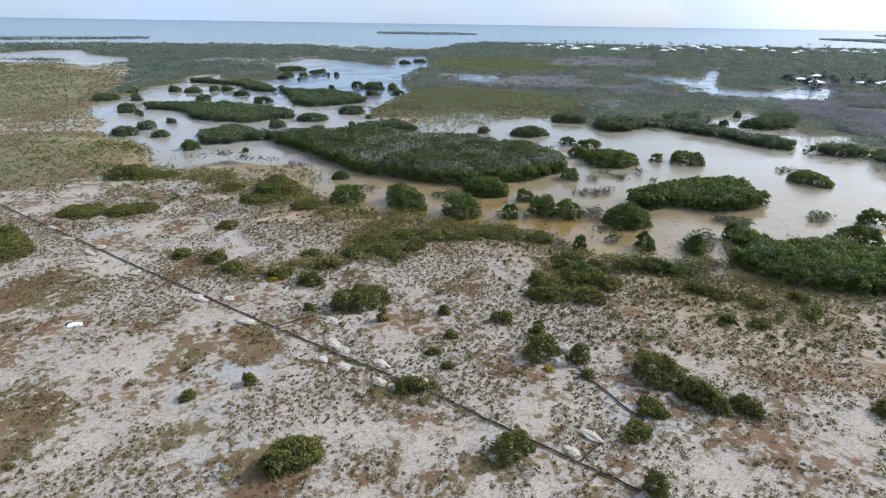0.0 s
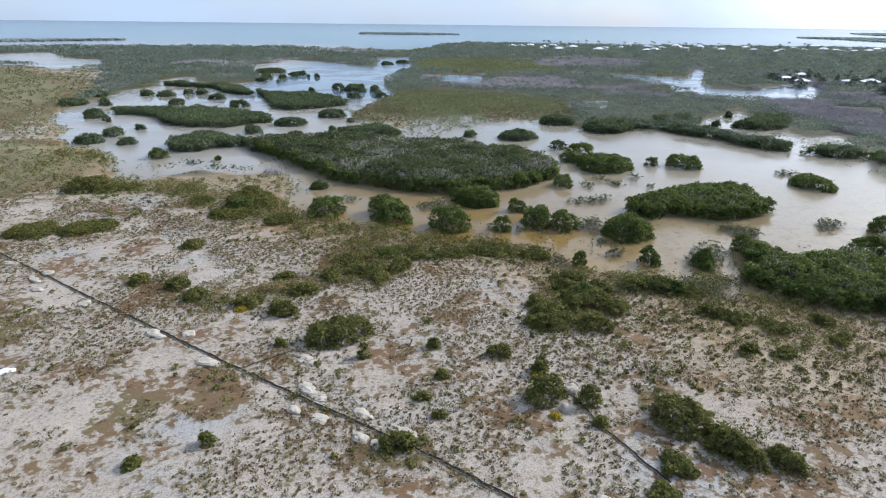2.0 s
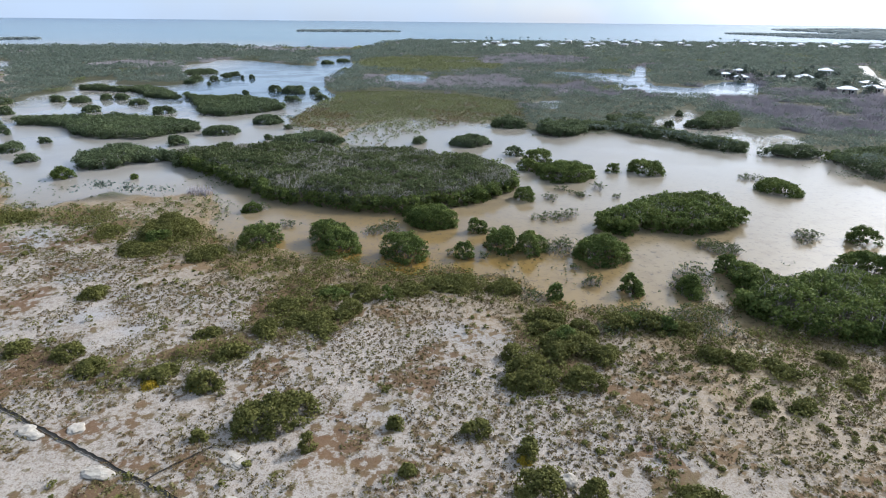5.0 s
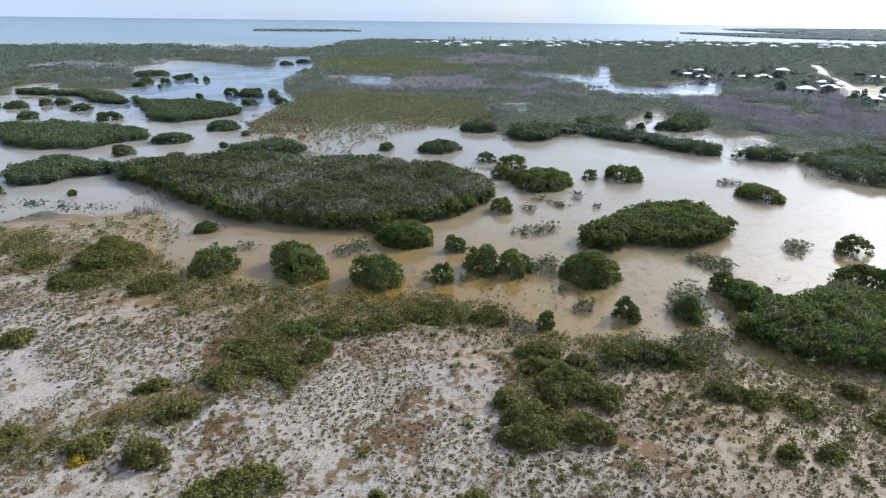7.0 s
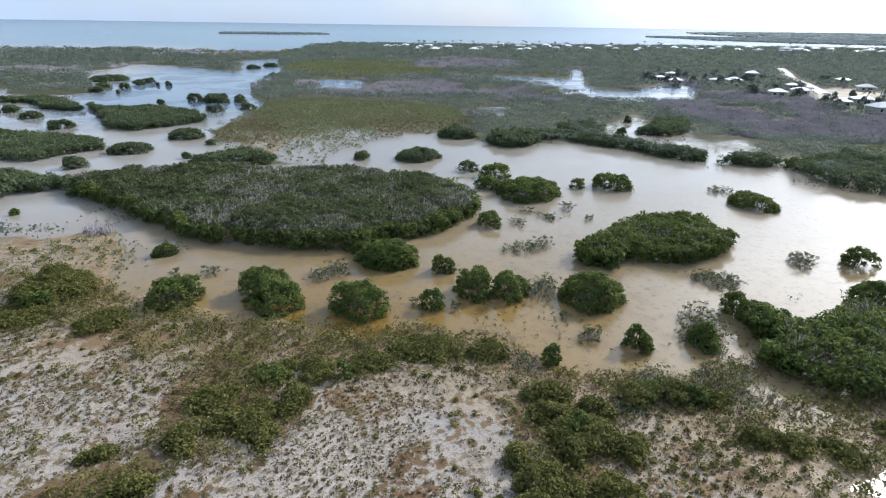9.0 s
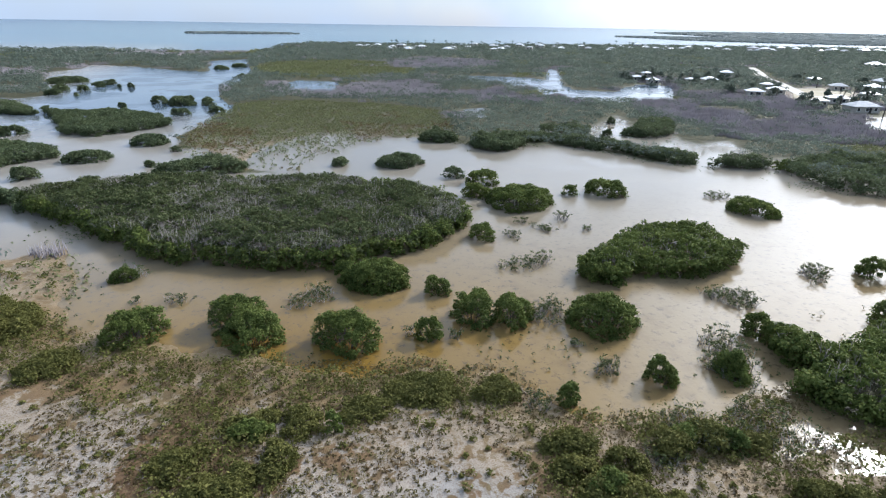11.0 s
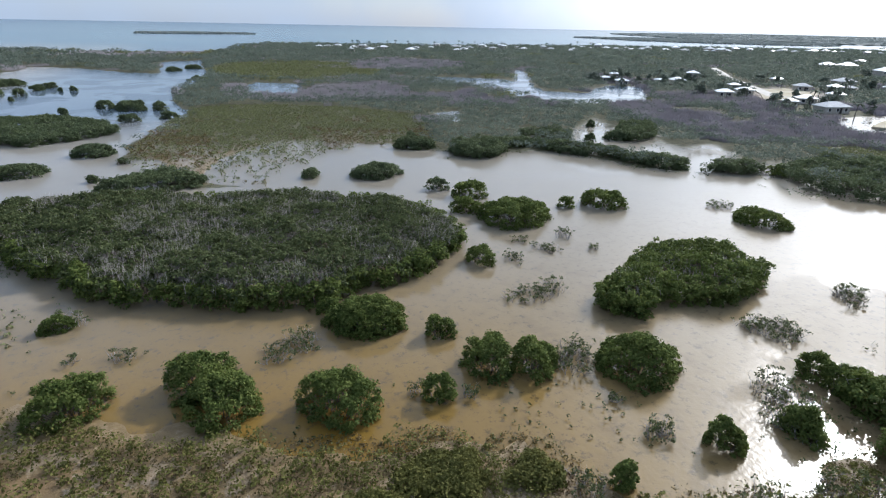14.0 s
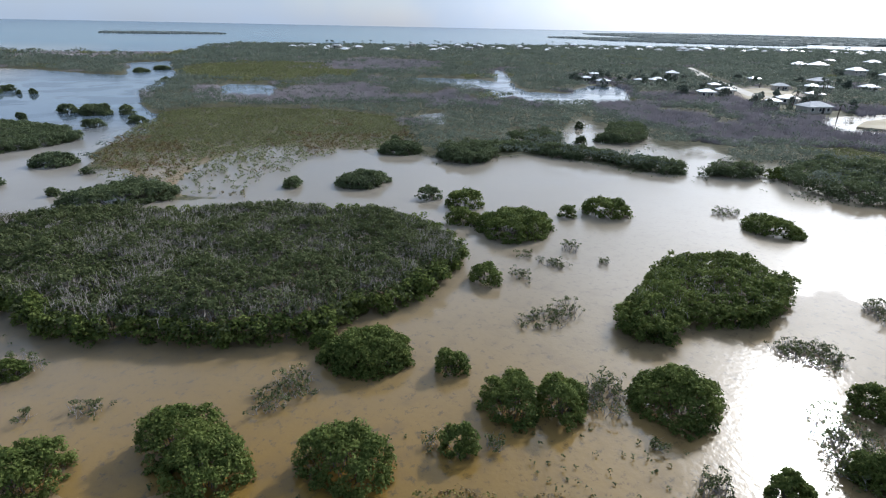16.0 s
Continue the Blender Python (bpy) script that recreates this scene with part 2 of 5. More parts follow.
# ---- plan, in metres: x, y, half width, half depth, turn, height ----
LAGOON_BUSHES = [
    (2.9, 88.3, 3.5, 3.1, -11, 2.8), (-7.4, 95, 3.2, 2.8, 6, 2.9), (-5.9, 91, 3.1, 2.9, 5, 2.8),
    (-17, 94.7, 3.3, 2.5, 21, 2.6), (11.3, 86.8, 1.6, 1.3, -27, 2.1), (16.9, 89.5, 2.6, 2.9, -33, 2.8),
    (20.7, 87.9, 2.3, 2.4, -39, 2.6), (29.9, 84.7, 3.8, 4.2, -51, 3), (8.4, 100.4, 3.5, 2.9, -15, 2.8),
    (14.5, 96.3, 1.7, 1.4, -25, 2.1), (26.2, 111.8, 2, 2.3, -29, 2.2), (75.6, 112, 4.6, 4, -56, 1.8),
    (38.4, 127, 5.8, 6.7, -31, 2.8), (36.6, 139.6, 3.5, 2.8, -26, 2.6), (32.7, 132.1, 2.7, 2.2, -26, 2.2),
]
LAGOON_BUSHES_A = [
    (50.1, 129.2, 1.5, 1.7, -37, 1.8), (56.8, 128.3, 4.5, 3.2, -41, 2.4), (32.2, 146.2, 2.4, 2.2, -22, 1.8),
    (24.6, 159.4, 5, 4.3, -15, 2.2), (-16.9, 162.3, 8.8, 5.7, 8, 2.6), (40.1, 183.9, 4.8, 4.9, -19, 2.4),
    (11.5, 161.7, 2.1, 2.4, -8, 1.6), (44, 78.4, 1.9, 1.8, -67, 2.4), (35.9, 73.2, 1.7, 1.5, -69, 2.2),
    (4.9, 104.4, 1.5, 1.2, -10, 1.6),
]
MID_BUSHES = [
    (29, 74.4, 1.8, 0.8, -28, 2.2), (19.8, 73.6, 1.3, 0.6, -20, 2), (0.1, 75.5, 1.1, 0.7, -1, 1.6),
    (-31.2, 95.5, 2.4, 1.7, 22, 2.2),
]
MID_BUSHES_A = [
    (70.3, 86.5, 2.7, 2, -46, 2.4), (-20.8, 109.6, 1.8, 0.7, 13, 1.3), (44.6, 75.8, 2.3, 1.7, -38, 2.4),
    (60.7, 75.6, 3.5, 1.7, -47, 3), (36.2, 72.8, 1.5, 1.8, -34, 1.4),
]
POND_BUSHES = [
    (-129.8, 217.4, 5.0, 5.0, 30, 2.0), (-134.9, 241.0, 4.5, 4.6, 29, 2.0), (-108.4, 191.7, 3.7, 4.8, 29, 2.2),
    (-86.9, 150.9, 3.5, 2.1, 29, 1.8), (-118.9, 285.2, 5.9, 3.5, 23, 2.0), (-98.8, 181.0, 1.4, 0.8, 31, 2.0),
    (-118.0, 216.6, 2.2, 2.8, 30, 2.2),
    (43.7, 197, 1.6, 1.9, -19, 1.2), (-49.5, 164.4, 2.8, 1.7, 18, 2), (-42.5, 178.3, 5.3, 3.2, 14, 2.2),
    (-32.1, 194.6, 4.9, 2.9, 10, 2), (-69.4, 215.7, 3.6, 2.6, 19, 2.2), (-117.4, 246.8, 2.7, 3.5, 27, 2),
    (-108.9, 245.8, 3.5, 4.6, 25, 2), (-94.2, 221, 3.2, 2.9, 24, 2), (-101.7, 251.5, 2.1, 2.7, 23, 1.8),
    (-96.6, 251.8, 2.6, 3.4, 22, 1.8), (-85, 236.9, 3.4, 2.3, 21, 1.8), (-85.6, 160.4, 3.2, 3.2, 30, 2),
    (-76.4, 149.5, 2.7, 1.6, 30, 1.6), (-62.2, 134.2, 2.5, 1.5, 28, 2), (-82.6, 169, 1.7, 1, 28, 1.4),
    (-48, 132.2, 0.9, 0.5, 22, 1), (-42.1, 273.9, 2.8, 3.7, 9, 2.4), (-33.4, 268.7, 4.6, 5.9, 7, 2.6),
    (-31, 241.6, 3.3, 2.4, 8, 2.2), (-24.4, 265.3, 2.3, 3, 5, 2.6), (-20.2, 245.8, 2.8, 2.3, 5, 2),
    (-86.4, 307, 3, 2.4, 17, 2.2), (-88.5, 323.5, 3.1, 4, 17, 2.2), (-96.1, 359.2, 9.7, 5.8, 16, 2.2),
    (-78.3, 318.4, 2.1, 2.7, 15, 2.2), (-76.5, 335.9, 3.4, 2, 14, 2), (-74, 344.3, 2.7, 1.6, 13, 2.2),
    (-67.4, 330.7, 0.8, 0.5, 12, 1.4), (-62.6, 330.2, 1.6, 0.9, 12, 1.8), (-52.1, 262.8, 1.6, 1, 13, 1.8),
    (-76.5, 300.4, 0.9, 1.1, 16, 1.4), (-30.7, 433.9, 4.5, 5.8, 4, 2), (-20.2, 450.3, 5.1, 5.5, 2, 2),
    (-16.3, 376.3, 2.8, 1.7, 2, 1.8), (-11.8, 362.1, 2.7, 3.5, 1, 2), (106.4, 134.6, 2.2, 2.6, -51, 2),
    (88.2, 177.9, 1.8, 1.1, -34, 2), (102.6, 198.2, 1.3, 0.8, -34, 2), (98, 178, 3.7, 2.2, -37, 2.2),
    (-28.2, 169.4, 1, 0.6, 11, 1.2), (-24.9, 184.3, 1.3, 0.8, 9, 1.1),
]
LAND_BUSHES = [
    (17.5, 63.9, 1.7, 1.8, -31, 1.9), (26, 66.9, 1.7, 1.4, -39, 1.5), (29.1, 65.5, 1.6, 1.1, -43, 1.3),
    (-6, 76.8, 2, 1.5, 6, 1.1),
]
ISLANDS = [
    (8.4, 100.4, 4.5, 3.1, -6, 2.6),
]
THICKET_BAY = [
    (39.5, 75.9), (41.2, 74.5), (42.2, 72.1), (42.2, 70.2), (39.2, 69.5), (37.4, 70.9), (36.1, 72.6),
]
BIG_ISLAND = [
    (-5.9, 108.1), (0.3, 105.5), (4.8, 105.3), (8.7, 107.8), (13.2, 108.6), (18.6, 111.4), (22.9, 114.4),
    (26.3, 117.5), (26.5, 119.4), (26.1, 129), (20.6, 137.7), (11.5, 142.9), (1.9, 145.6), (-22.2, 151.4),
    (-30.9, 151.4), (-40.9, 149.7), (-45.2, 144.2), (-43.9, 144.6), (-37.9, 137.2), (-31.3, 129.6), (-24.3, 121.4),
    (-19.8, 115.3),
]
CHANNEL_ISLE = [
    (-106.3, 198.1), (-99.2, 195.7), (-88.6, 192.2), (-84.4, 183.2), (-76.7, 176.3), (-68.2, 172.7), (-59.5, 172),
    (-56.2, 179.5), (-49.5, 182.3), (-50.7, 188), (-61.3, 196.7), (-73.2, 202.9), (-83.3, 203.6), (-90, 203),
    (-98, 203), (-105, 202),
]
BLUE_ISLE = [
    (-76.4, 261), (-66, 239.4), (-56.9, 214.9), (-49.4, 207.4), (-43.1, 211.6), (-30.5, 219.3), (-30.9, 224.2),
    (-40.3, 240), (-50.4, 249), (-59.8, 244.3), (-68.6, 249.9), (-74.9, 261.1),
]
TAIL_ISLE = [
    (-64.5, 142.1), (-59.9, 140.8), (-54.7, 141.7), (-52.9, 146.1), (-47, 146.1), (-41.3, 139.1), (-45, 148.6),
    (-52.7, 153.4), (-61.6, 157.3), (-64.4, 155), (-64, 151), (-65.5, 146),
]
NORTH_BANK = [
    (-124.5, 282.3), (-110, 277.6), (-99.3, 273.2), (-87.2, 256.4), (-73.9, 247.5), (-78.3, 259.2), (-87.6, 273.4), (-101.9, 284.7), (-111.9, 280.7), (-124.8, 285.6),
]
FAR_SPIT = [
    (46.1, 171.1), (49.6, 167), (57.6, 170), (61.1, 173.9), (65.6, 174.9), (70, 173.8), (72.1, 166.2),
    (76.8, 160.9), (81.7, 156.4), (83.1, 147.9), (84.7, 144.2), (89.4, 143.4), (93, 147), (90, 153),
    (86, 159), (82, 167), (75, 176), (66, 181), (60, 181), (54, 180), (47, 177),
]
FAR_SPIT_END = [
    (91.4, 141.2), (96.4, 138.3), (101, 135), (106, 137.2), (105, 144.1), (95.6, 143),
]
SHORE_THICKET = [
    (42.1, 75.5), (41.7, 72.5), (39.2, 68.2), (40.6, 65.3), (42.7, 63), (43.3, 62), (47.7, 60.1),
    (52.5, 59.1), (57.9, 58.3), (63.9, 66.9), (60.2, 70.3), (57.5, 75), (51.5, 73.1), (47.9, 72.4),
    (46.5, 74), (43.5, 77),
]
OVAL_ISLAND = [
    (33.4, 95.4), (33.5, 93.3), (35.7, 92.1), (38.2, 92.5), (40.2, 94.1), (43.4, 93), (46.8, 91.2),
    (49.9, 91.8), (53.7, 93), (58.3, 95.7), (57.6, 99.2), (56.3, 103), (53.1, 104.9), (48.5, 106.3),
    (42.4, 103), (37.8, 99.5), (34.3, 98),
]
FAR_ISLANDS = [
    (53.2, 174.2, 6.1, 7.8, -26, 2.8), (120.1, 125.3, 13.5, 18.5, -61, 2.8), (108.7, 184.1, 5.5, 12.6, -42, 2.6),
    (79.9, 187.1, 7.1, 3.7, -33, 2.4),
]
SHRUBS_A = [
    (-9.5, 55.5, 3.4, 2.6, 14, 1.8), (-6.5, 52, 0.9, 0.5, 10, 1.4), (-16.1, 60.9, 1.7, 1.4, 20, 1.5),
    (-14.8, 65.7, 1.9, 1.2, 17, 1.1), (-20.5, 62.5, 1.6, 1.7, 24, 1), (-29.9, 67.1, 1.7, 1.6, 31, 1.3),
    (-26.9, 64.6, 1.9, 1.1, 30, 0.9), (6.6, 52.4, 1.6, 1.2, -12, 1.2), (0.1, 53.9, 0.9, 0.8, -1, 1),
    (17.5, 63.1, 3.1, 2.2, -22, 1.6), (13.1, 58.6, 2.6, 2.5, -19, 1.5), (16.9, 57.5, 2, 1.9, -24, 1.4),
    (24.3, 66.7, 2.1, 2.1, -27, 1.5), (27.8, 66.5, 2, 2, -31, 1.4), (-6.6, 70.4, 2, 2.9, 7, 1.1),
]
SHRUBS_A_A = [
    (-14.7, 54.1, 0.9, 0.8, 22, 0.9), (-33.1, 80.1, 1.9, 2.2, 28, 0.9), (-12.3, 69.7, 1.7, 1.9, 13, 1),
    (-10.6, 74.8, 2.1, 2, 10, 0.9), (0.9, 48.9, 0.8, 0.6, -3, 0.8), (-35.2, 68.4, 1.6, 1.6, 35, 1),
    (-17.7, 69.6, 1.6, 1.1, 19, 0.8), (31, 52.5, 1.2, 1.1, -43, 0.9), (33.2, 58.9, 1.4, 1.4, -40, 0.9),
    (34.2, 52, 1.2, 1.4, -46, 0.8), (31.1, 60, 1.9, 1.4, -37, 1), (41.6, 54.6, 1.2, 1.1, -50, 0.9),
]
SHRUBS_B = [
    (9.3, 45.6, 2.2, 1.8, -12, 2), (13.3, 45, 1.4, 1.2, -17, 1.7), (9.9, 49.7, 1.1, 1, -11, 1.4),
    (13.4, 42.3, 0.6, 0.8, -18, 0.8), (17.6, 37.5, 1.7, 1, -25, 0.9), (15.6, 34.9, 1.4, 1.4, -24, 0.9),
    (-10.9, 31.6, 2.7, 1.4, 19, 1.6), (5.2, 32.4, 1.8, 1.5, -9, 1.6), (14.9, 28.9, 1.1, 0.8, -27, 1.6),
    (20, 42.5, 2.7, 2.3, -25, 2), (22, 39.6, 2, 1.6, -29, 1.8), (23.1, 38.2, 1.7, 1.2, -31, 1.3),
    (25.7, 37.7, 1.7, 0.7, -34, 1.1), (-2.3, 40.2, 1.7, 1, 3, 1.2), (-16.8, 40.6, 0.9, 0.8, 22, 1.1),
]
SHRUBS_B_A = [
    (-60.2, 69.4, 3, 6, 41, 2.2), (-63.1, 108.4, 4.6, 4.2, 30, 2), (-31.2, 99.7, 4.2, 4.8, 17, 2.2),
    (-58.8, 84.8, 4.3, 2.3, 35, 1.1), (-51.9, 86.4, 4.3, 1.8, 31, 1), (-21.4, 38.5, 0.9, 0.6, 29, 0.7),
    (-1, 45.9, 1, 0.6, 1, 0.6), (0.4, 43.5, 0.7, 0.6, 0, 0.7), (38, 37.5, 1.4, 1.8, -45, 1.2),
]
SPARSE = [
    (-1.1, 96.9, 1.1, 0.9, -3, 0.9), (1.5, 99.6, 1.3, 1.9, -6, 1), (30.6, 101.5, 1.7, 2.3, -38, 1),
    (45.8, 87.2, 1.5, 1.4, -59, 0.9), (47.5, 85, 2.1, 2.4, -62, 0.9), (24.8, 87.6, 1.6, 2.5, -44, 1.5),
    (13.7, 86.2, 0.7, 0.7, -31, 0.9), (41.7, 116.5, 1.3, 1.5, -38, 1.3), (30.8, 111.3, 1.2, 1.9, -33, 0.8),
    (-14.1, 101.8, 1.2, 1.1, 14, 0.9), (-20.3, 110.3, 1.7, 1.7, 18, 1.3), (36.8, 113.2, 1.9, 1.9, -36, 0.7),
    (43, 110.9, 0.7, 0.9, -41, 0.7), (76.1, 120.8, 2.1, 2.4, -52, 0.8), (63.5, 88.9, 1.5, 2.5, -65, 1),
]
SPARSE_A = [
    (-28, 169.5, 1, 1.3, 13, 1), (-24.4, 183.8, 2, 1.5, 10, 1.2), (9.5, 88.2, 0.5, 0.6, -23, 0.7),
    (-18.5, 102.5, 0.5, 0.5, 19, 0.6), (24.9, 81.7, 0.6, 0.6, -50, 0.7), (34.6, 116.9, 1, 1.3, -33, 0.7),
    (25.7, 77, 1.2, 0.9, -57, 1), (37.9, 77.5, 1.3, 1.1, -65, 1.2), (35.3, 74.9, 1.2, 1, -67, 1),
]
SHRUBS_C = [
    (-9.1, 71, 1.8, 2.1, 9, 1), (-3.8, 73.1, 1.9, 2.4, 3, 1.2), (-2, 76.6, 2, 2, 1, 1),
    (-5.8, 77.6, 2.2, 1.6, 5, 0.9), (11.8, 62.3, 1.5, 1.9, -16, 1.2), (16, 66.6, 1.8, 1.5, -19, 1.3),
    (20.1, 66.1, 1.8, 1.5, -24, 1.3), (11.4, 58, 2, 1.5, -17, 1.1), (20.5, 61.4, 1.5, 2, -26, 1.1),
    (3.1, 77.1, 2.5, 1.5, -4, 0.9), (8, 78.4, 3.6, 1.5, -8, 1), (14.1, 76.5, 2.7, 1.8, -14, 1.1),
    (17.1, 69, 2.2, 1.6, -19, 1.2), (30.7, 65.1, 1.8, 1.7, -34, 1), (-28.9, 100.5, 2.5, 3.5, 19, 1.4),
]
SHRUBS_C_A = [
    (-33, 93.7, 3.9, 1.9, 23, 1), (-39.8, 100.7, 2.9, 2.7, 26, 1), (-57.8, 108.1, 3.9, 2.5, 33, 1),
    (-23.6, 90.7, 2.7, 3.2, 18, 0.9), (16, 61.9, 1.4, 1.5, -21, 1.8), (36, 57.1, 1.8, 1, -44, 0.8),
    (41.9, 58.3, 1.6, 1, -47, 0.9),
]
SPARSE_SHORE = [
    (27.5, 67.5, 2.5, 2.4, -30, 1.4), (33.5, 66.1, 3.4, 2.9, -36, 1.2), (23.4, 66, 1.5, 1.7, -27, 1),
    (38, 75.7, 2.4, 5.1, -34, 1.2), (25.2, 76.9, 1.1, 1, -24, 1), (24.8, 87.8, 1.6, 2.3, -20, 1.3),
    (47.7, 85.9, 3.1, 2, -36, 0.8), (62.7, 88.1, 1.3, 2.8, -42, 1), (0.5, 98.2, 2.6, 1.7, -1, 0.7),
    (27.1, 100.8, 2.8, 2, -19, 0.7), (16.9, 74.2, 1.3, 1.7, -17, 1),
]
RUBBLE = [
    (19.8, 49.1, 3.1, 1.7, -34, 0.1), (13.9, 49, 3, 1.7, -25, 0.1), (-14.2, 59.3, 0.7, 1.4, 18, 0.1),
]
YELLOW = [
    (10, 43.3, 0.6, 0.5, -13, 0.4), (9.4, 48.9, 0.6, 0.5, -11, 0.4),
]
YELLOW_B = [
    (-16.6, 60.8, 1, 0.7, 21, 0.5), (-20.6, 61.4, 1, 0.6, 25, 0.5),
]
ZONES = [
    (-9.6, 75.1, 7.3, 11.2, 9, 0.1), (5.6, 79.8, 14.1, 4.7, -6, 0.1), (16.8, 63.4, 6.4, 9, -21, 0.1),
    (29.7, 65.4, 8.5, 6, -33, 0.1), (-47.2, 109.2, 22.9, 19.7, 27, 0.1), (-21.4, 65.9, 10.1, 6.1, 24, 0.1),
    (35.6, 55.7, 12.9, 8.5, -44, 0.1), (-23.3, 95.4, 11, 10.1, 16, 0.1), (43.9, 62.5, 9.2, 5.1, -45, 0.1),
]
ZONES_LEFT = [
    (-208.6, 264.3, 61, 155.8, 38, 0.1), (-95.7, 125.2, 32, 36.6, 37, 0.1), (-34.3, 100.9, 14.5, 15.2, 19, 0.1),
]
# belts of shrubs: half width, then the line they follow
BELTS = [
    (2.4, (-39.1, 99), (-31.9, 99.1), (-21.3, 89.1), (-11.6, 81.8), (-2.7, 80.5), (5.5, 80.6), (13.6, 76.6), (18.3, 71.5)),
    (1.9, (-7.4, 85.7), (-9.5, 72.9), (-13.4, 71.4), (-15.8, 67.2), (-19.1, 65.5)),
    (2.8, (16.7, 71.9), (16.1, 63.7), (15, 60), (14.2, 57.3)),
    (2.2, (23.8, 68.5), (27.9, 65.9), (32.9, 64)),
    (2.6, (32.6, 66.7), (34.9, 63.6), (38.7, 62), (43.1, 58.4)),
    (3, (-41.4, 104.3), (-33.9, 99.5), (-27.5, 99.1)),
    (1.2, (-37, 69.7), (-29.2, 65.6), (-21.6, 63.4), (-16.7, 62.1), (-14.8, 65.9)),
    (1.5, (-5.9, 77.7), (-10.4, 68.8), (-14.9, 66.5)),
    (2.6, (-34.8, 98.5), (-26.1, 95.5), (-13.3, 90), (-1.7, 85)),
    (2.6, (-71.6, 112.2), (-58.9, 111.7), (-47.5, 107.9)),
    (1.6, (19.4, 45.3), (21.1, 43.4), (23.3, 40.5)),
    (1.6, (30.5, 61.5), (34, 58), (38.7, 54.8)),
    (1.6, (-62.8, 84.8), (-54.7, 86.6), (-49, 88.3)),
    (2.6, (-72.2, 113.7), (-60.7, 109.8)),
    (3, (-110.1, 147.9), (-92.7, 141.7), (-70.8, 130), (-43.3, 106.5), (-27.6, 97.6)),
]
HERB = [
    (-12, 31.1, 4.8, 3.1, 21, 0.1), (-20.3, 34, 3.7, 2, 31, 0.1), (-32.5, 34.5, 3.8, 5.7, 43, 0.1),
    (-24.7, 44.9, 4.1, 3.1, 29, 0.1), (-45.8, 57.6, 7.2, 6.7, 38, 0.1), (-3, 39.8, 4, 2.7, 4, 0.1),
    (-18.5, 46.8, 2.8, 4.7, 22, 0.1), (4.2, 31.1, 3.4, 2.7, -8, 0.1),
]
LAGOON = [
    (-30.2, 120.3), (-27.6, 106.5), (-24.5, 97.8), (-18.4, 93), (-9.2, 89.7), (-3.2, 85.3), (2.3, 82.3),
    (8.5, 81.6), (15.2, 79.3), (18, 74), (21.8, 71.2), (26.2, 70.2), (32, 68.9), (33.9, 70), (39.1, 70.1),
    (45.5, 75.3), (95, 62), (130, 50), (200, 50), (230, 110), (119.4, 113.4), (99.7, 121.6), (116.3, 136.3),
    (113, 140.7), (95.4, 145.6), (88.5, 142.9), (78.2, 157), (70.4, 168), (60.1, 171.4), (47.3, 172.1),
    (45.2, 182.9), (38.5, 186.5), (26.5, 189), (22.2, 194.5), (9.2, 176.2), (-0.6, 160), (-9.7, 160.7),
    (-34, 159.6), (-39.4, 136.6), (-30, 125.2),
]
WEST_WATER = [
    (-113.7, 179.6), (-127.5, 205.5), (-127.2, 214.8), (-131.7, 247.6), (-134.3, 264), (-127.9, 282.5), (-140.9, 309.8),
    (-131.5, 325), (-125.3, 319.4), (-120.2, 306.5), (-108.6, 299), (-96.1, 298.5), (-85.2, 302.8), (-101.7, 344.7),
    (-124.7, 422.8), (-109.4, 437.8), (-115.2, 477.5), (-89, 459.8), (-52.2, 422.7), (-36.3, 413), (-43.4, 512.8),
    (-16.5, 528.7), (-15.4, 460.6), (-10.2, 382.3), (-18.2, 347.1), (-23.7, 315.2), (-22, 281.6), (-11.6, 260),
    (-13.4, 248.8), (-18.7, 218), (-26.4, 210.7), (-27, 192.5), (-20.3, 186), (-16.2, 176.2), (-13.2, 140.8),
    (-30.8, 131.6), (-29.2, 123), (-38.5, 120.8), (-49.1, 122.3), (-55.2, 115.7), (-60.1, 114), (-66.8, 123.3),
    (-74.6, 134.8), (-76.5, 140.8), (-87.7, 145.8), (-98.8, 157.2),
]
CHANNEL = [
    (99.9, 373.6), (116.1, 353.1), (130.3, 322.4), (123.4, 288.3), (135.9, 297.2), (128.5, 271.9),
    (141.3, 260.7), (174.4, 260.4), (201.8, 292.4), (187.8, 306.9), (156.5, 278), (137.7, 287.2), (152.7, 326.4),
    (182.9, 386.6), (189.1, 413.7), (166, 372.8), (148.9, 330.3), (145.5, 350.6), (121.3, 365.9),
]
POND_A = [
    (83.4, 177.6), (100.8, 201.6), (113, 210.3), (107, 196.6), (111.7, 193.1), (104.5, 183.1), (114.4, 182.7),
    (104.7, 167.7), (109.4, 161.8), (117.9, 163.4), (115.4, 155), (97.4, 146), (97.6, 154.6), (97.3, 165.8),
    (87.6, 169),
]
POND_B = [
    (74.2, 191), (80.7, 200.7), (82.8, 196.3), (78, 188.9),
]
POND_C = [
    (65, 239.4), (76, 240.4), (71.5, 232.3), (64.2, 234.4),
]
POND_D = [
    (5, 339.6), (10.7, 353.9), (32.7, 341.1), (27.5, 320.3), (8.8, 322.5),
]
CANAL = [
    (196.4, 185.7), (217.3, 190.2), (235.8, 189.2), (260.2, 186.8), (202.9, 156.9), (196.4, 171.5),
    (189.5, 178.1),
]
WEST_POND = [
    (-371.2, 450.5), (-367.5, 521.2), (-344.4, 549.3), (-286.1, 473), (-245.8, 453.3), (-223.5, 407.3),
    (-243.9, 391.8), (-291.1, 428.5), (-335, 405.5),
]
